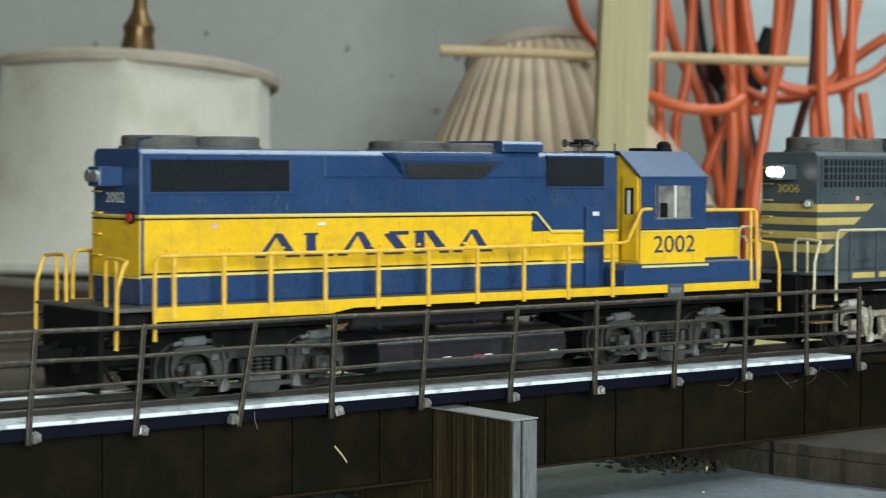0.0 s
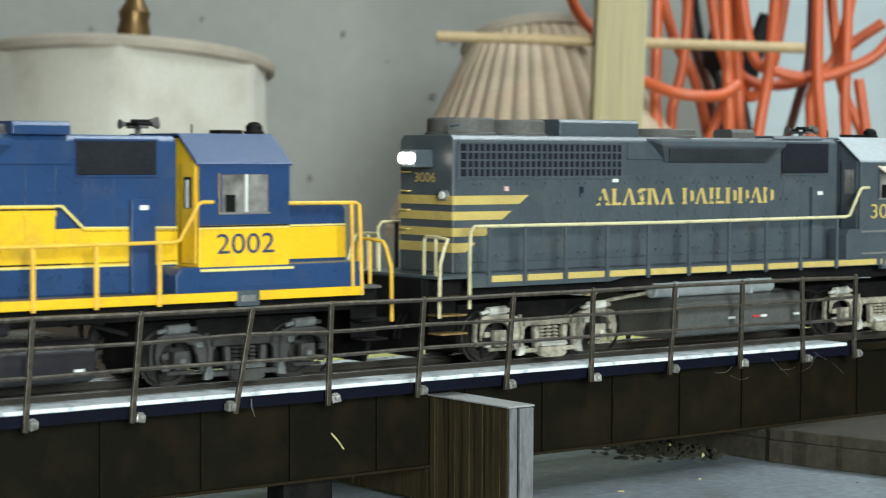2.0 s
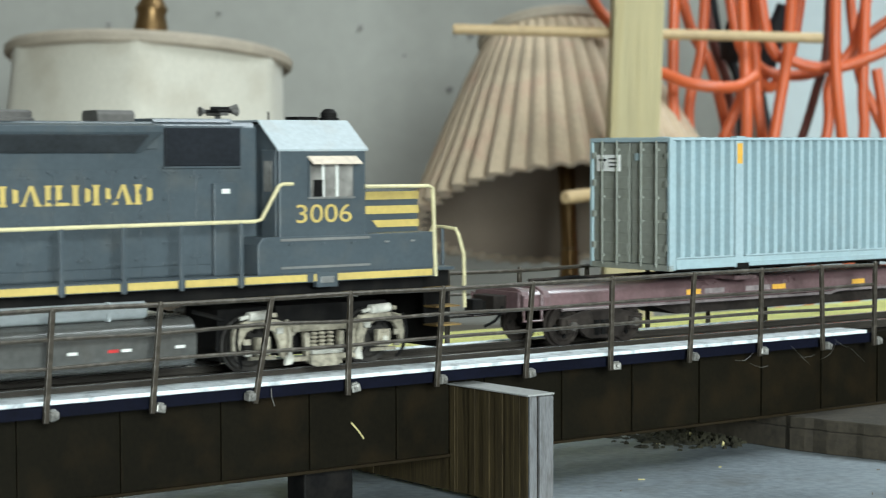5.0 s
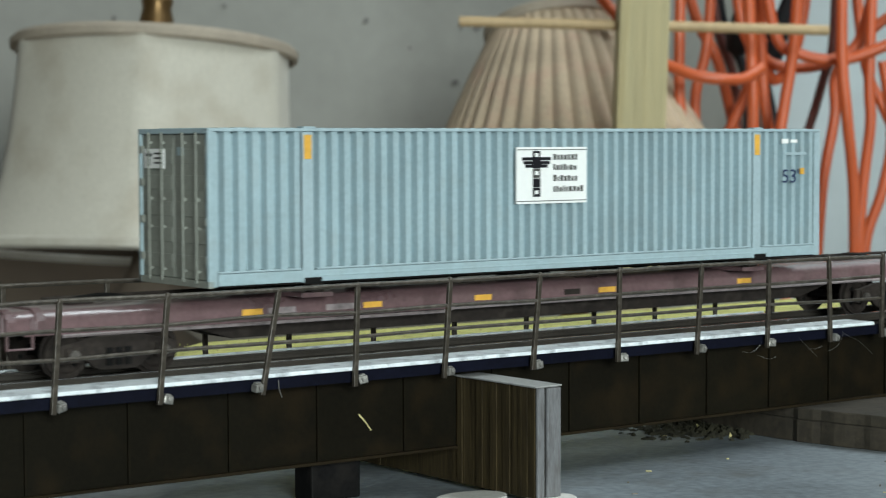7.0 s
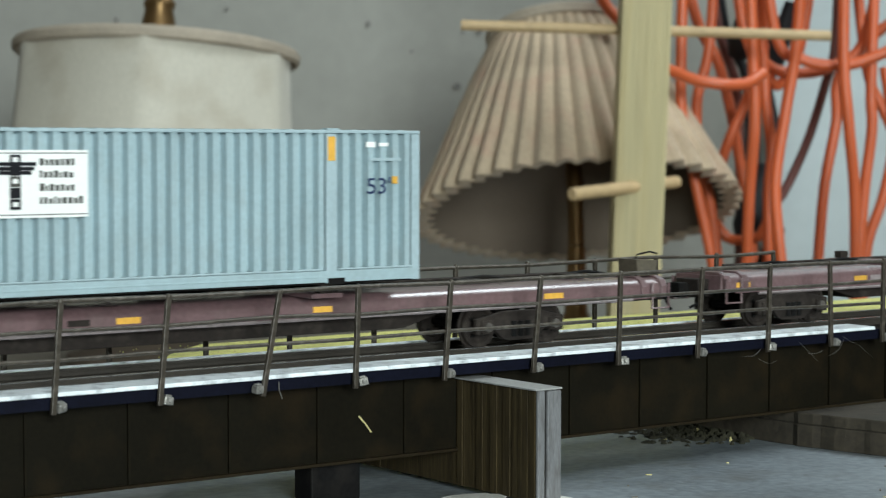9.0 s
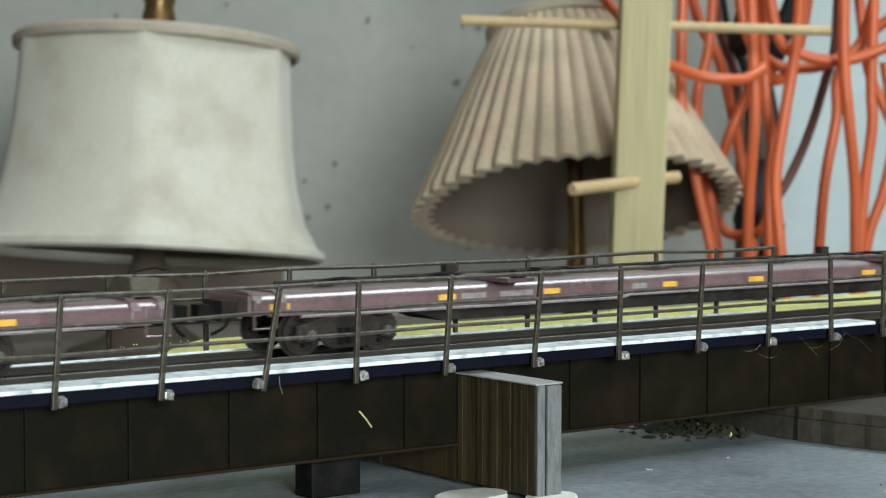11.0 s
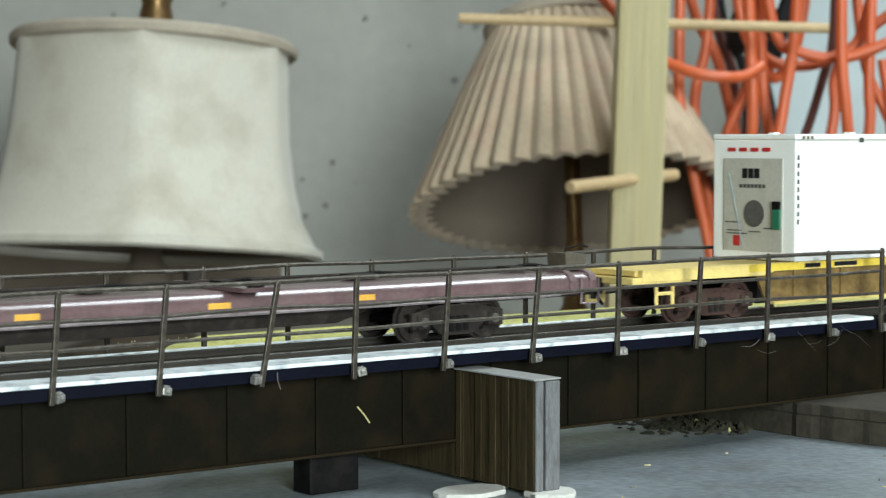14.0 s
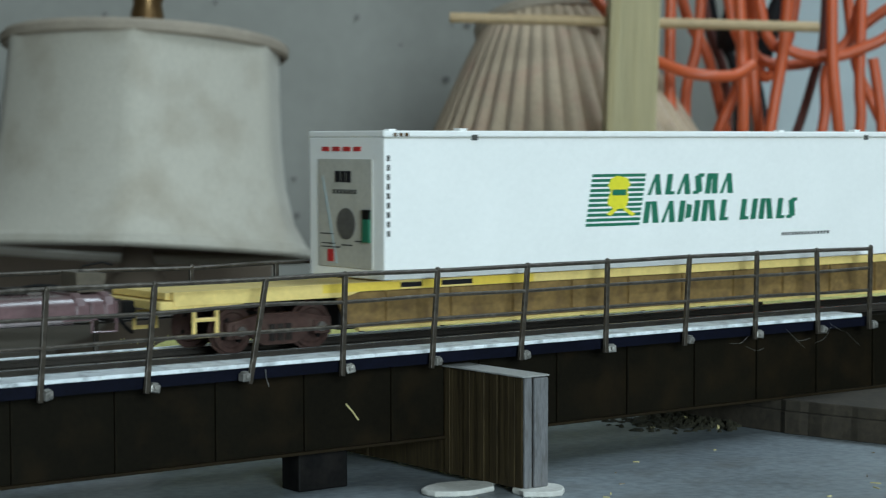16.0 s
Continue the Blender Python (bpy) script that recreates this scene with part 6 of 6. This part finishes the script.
def sign(t, sg, W):
    """White panel with a dark winged pillar shape and four lines of print."""
    def ys(a, b):
        return sorted((sg * (W + a), sg * (W + b)))
    x0 = 82.3
    s = Shape().box(x0, x0 + 21.6, *ys(-0.3, 0.12), 32.8, 46.0, white_sign)
    p = part("sign_panel", s, t, "white panel with dark shapes and blurred print")
    part("sign_border", Shape().box(x0 + 0.2, x0 + 21.4, *ys(0.12, 0.16), 45.3, 45.5, tank_grey).box(x0 + 0.2, x0 + 21.4, *ys(0.12, 0.16), 33.3, 33.5, tank_grey), p)
    pil = Shape()
    for k, z in enumerate((34.6, 36.8, 39.0, 41.2, 43.2)):
        pil.box(x0 + 4.9, x0 + 7.2, *ys(0.12, 0.2), z - 0.2, z + 1.9, black_paint if k != 2 else tank_grey)
    for k, (z, w) in enumerate(((42.9, 4.4), (42.0, 4.0), (41.2, 3.4))):
        pil.box(x0 + 6.05 - w, x0 + 6.05 + w, *ys(0.12, 0.19), z, z + 0.75, black_paint)
    part("pillar_mark", pil, p)
    pale = Shape()
    for z in (35.0, 39.5, 43.7):
        pale.box(x0 + 5.5, x0 + 6.6, *ys(0.2, 0.24), z, z + 0.9, white_sign)
    part("pillar_spots", pale, p)
    for k, (z, w) in enumerate(((43.0, 7.2), (40.6, 7.4), (38.0, 7.6), (35.5, 9.0))):
        ln = Shape()
        x = x0 + 11.2
        rng = random.Random(k)
        while x < x0 + 11.2 + w:
            q = rng.uniform(0.5, 1.0)
            ln.box(x, x + q, *ys(0.12, 0.18), z, z + rng.uniform(1.0, 1.5), tank_grey)
            x += q + 0.3
        part("print_line", ln, p)


blue_container(477.2)


def white_container(u0):
    t = thing("shipping_container", "smooth white refrigerated container with green stripes", "container")
    L, H, W, Z = 185.7, 33.3, 14.9, 14.3
    part("body", Shape().box(0, L, -W, W, Z, Z + H - 1.5, reefer_white), t, bevel=0.25)
    part("roof_rim", Shape().box(-0.2, L + 0.2, -W - 0.15, W + 0.15, Z + H - 1.45, Z + H, reefer_white), t, bevel=0.35)
    for sg in (-1, 1):
        def ys(a, b):
            return sorted((sg * (W + a), sg * (W + b)))
        for x in (24.6, 159.6):
            part("corner_casting", Shape().box(x, x + 1.6, *ys(0, 0.35), Z + H - 2.2, Z + H - 0.9, tank_grey), t)
            part("lift_lug", Shape().box(x - 3.4, x - 1.2, *sorted((sg * (W - 2.2), sg * (W - 0.2))), Z + H, Z + H + 0.55, reefer_white), t)
        part("rim_line", Shape().box(0, L, *ys(0.0, 0.2), Z + H - 1.75, Z + H - 1.5, reefer_grey), t)
        part("hatch_marks", Shape().box(2.4, 3.4, *ys(0.15, 0.22), Z + H - 1.3, Z + H - 0.5, brass).box(4.0, 5.0, *ys(0.15, 0.22), Z + H - 1.3, Z + H - 0.5, brass).box(5.6, 6.6, *ys(0.15, 0.22), Z + H - 1.3, Z + H - 0.5, brass), t)
        e = part("emblem_field", Shape().prism([(59.6, 24.4), (76.8, 24.4), (79.2, 37.6), (62.0, 37.6)], "y", *ys(0, 0.03), reefer_white), t)
        for k in range(11):
            z = 24.6 + k * 1.19
            sh = (z - 24.6) * 0.18
            part("stripe", Shape().prism([(59.4 + sh, z), (77.0 + sh, z), (77.1 + sh, z + 0.72), (59.5 + sh, z + 0.72)], "y", *ys(0.03, 0.08), green_print), e, "dark green stripe")
        bl = Shape()
        bl.prism([(66.4, 30.0), (68.5, 28.6), (72.4, 28.8), (73.4, 31.0), (73.0, 33.4), (74.0, 34.6), (73.0, 36.2), (69.6, 36.8), (67.6, 36.0), (66.6, 34.4), (67.6, 33.0), (66.8, 31.6)], "y", *ys(0.08, 0.14), lemon_print)
        bl.prism([(66.2, 27.6), (67.4, 27.0), (69.6, 28.4), (68.8, 29.0)], "y", *ys(0.08, 0.14), lemon_print)
        bl.prism([(75.6, 27.4), (74.6, 26.8), (71.6, 28.4), (72.4, 29.0)], "y", *ys(0.08, 0.14), lemon_print)
        part("emblem_shape", bl, e, "lemon yellow shape")
        part("emblem_smudge", Shape().box(68.0, 72.6, *ys(0.14, 0.17), 32.0, 33.4, green_print), e)
        w = Shape()
        block_word(w, "^l^sk^", 79.3, 110.0, 31.9, 37.0, sg * (W + 0.04) - 0.04, green_print, lean=0.18, weight=0.34)
        block_word(w, "w^o|wl l|wls", 77.6, 133.0, 25.0, 30.3, sg * (W + 0.04) - 0.04, green_print, lean=0.18, weight=0.34)
        part("side_lettering", w, t, "slanted dark green block lettering")
        f = Shape()
        for k in range(15):
            f.box(127.8 + k * 1.24, 128.7 + k * 1.24, *ys(0, 0.06), 20.5, 21.3, tank_grey)
        part("fine_print", f, t)
        v = Shape()
        for k in range(9):
            v.box(0.7, 1.5, *ys(0, 0.06), 24 + k * 2.1, 25.3 + k * 2.1, tank_grey)
        part("edge_print", v, t)
        part("bottom_groove", Shape().box(4, 60, *ys(0, 0.1), Z + 1.2, Z + 1.7, reefer_grey), t)
    # machinery end
    un = part("cooling_unit", Shape().box(-0.3, 0, -10.6, 10.8, Z + 2.2, Z + H - 6.4, reefer_grey), t, "grey cooling unit panel", bevel=0.1)
    ring = [math.tau * k / 22 for k in range(22)]
    part("fan_opening", Shape().prism([(-0.6 + 3.6 * math.cos(a), Z + 12.2 + 3.6 * math.sin(a)) for a in ring], "x", -0.5, -0.3, fan_grey), un)
    part("control_box", Shape().box(-0.9, -0.3, -10.2, -7.4, Z + 8.2, Z + 15.4, green_print).box(-0.95, -0.3, -10.2, -7.4, Z + 13.4, Z + 15.6, under), un, "dark green and black control box", bevel=0.15)
    part("red_tag", Shape().box(-0.4, -0.3, 4.6, 7.0, Z + 3.4, Z + 6.2, red_print), un)
    mk = Shape()
    for k in range(3):
        mk.box(-0.42, -0.3, -2.4 + k * 2.2, -0.6 + k * 2.2, Z + 21.6, Z + 24.2, black_paint)
    for k in range(7):
        mk.box(-0.42, -0.3, -4.6 + k * 1.4, -3.6 + k * 1.4, Z + 19.0, Z + 20.0, tank_grey)
    for a, b, z in ((5.0, 10.0, 9.6), (4.0, 9.4, 7.4), (-4, -7, 8.2), (-3, 1.4, 7.2), (2, 9.6, 6.6)):
        mk.box(-0.4, -0.3, min(a, b), max(a, b), Z + z, Z + z + 0.3, tank_grey)
    mk.prism([(8.8, Z + 23), (9.2, Z + 23), (3.6, Z + 3.0), (3.2, Z + 3.0)], "x", -0.42, -0.3, can_edge)
    part("unit_markings", mk, un)
    dots = Shape()
    for k in range(4):
        dots.box(-0.2, 0, 6.6 - k * 4.2, 9.4 - k * 4.2, Z + H - 4.6, Z + H - 3.6, red_print)
    part("red_marks", dots, t)
    return along(t, u0)


white_container(1132.8)


def motions():
    """Rolls the whole train along the bridge and turns its wheels."""
    for ob, u in MOVING:
        walk(ob, [(s, pose((u - d) / 1000, 0, 0)) for s, d in ROLLED])
    times = [s for s, _ in ROLLED]
    dist = [d for _, d in ROLLED]
    fine = [round(k * 0.1, 1) for k in range(161)]
    gone = [float(np.interp(s, times, dist)) for s in fine]
    for ob, x, r in WHEELS:
        walk(ob, [(s, pose(x / 1000, 0, r / 1000, 0, -math.degrees(d / r), 0)) for s, d in zip(fine, gone)])


motions()
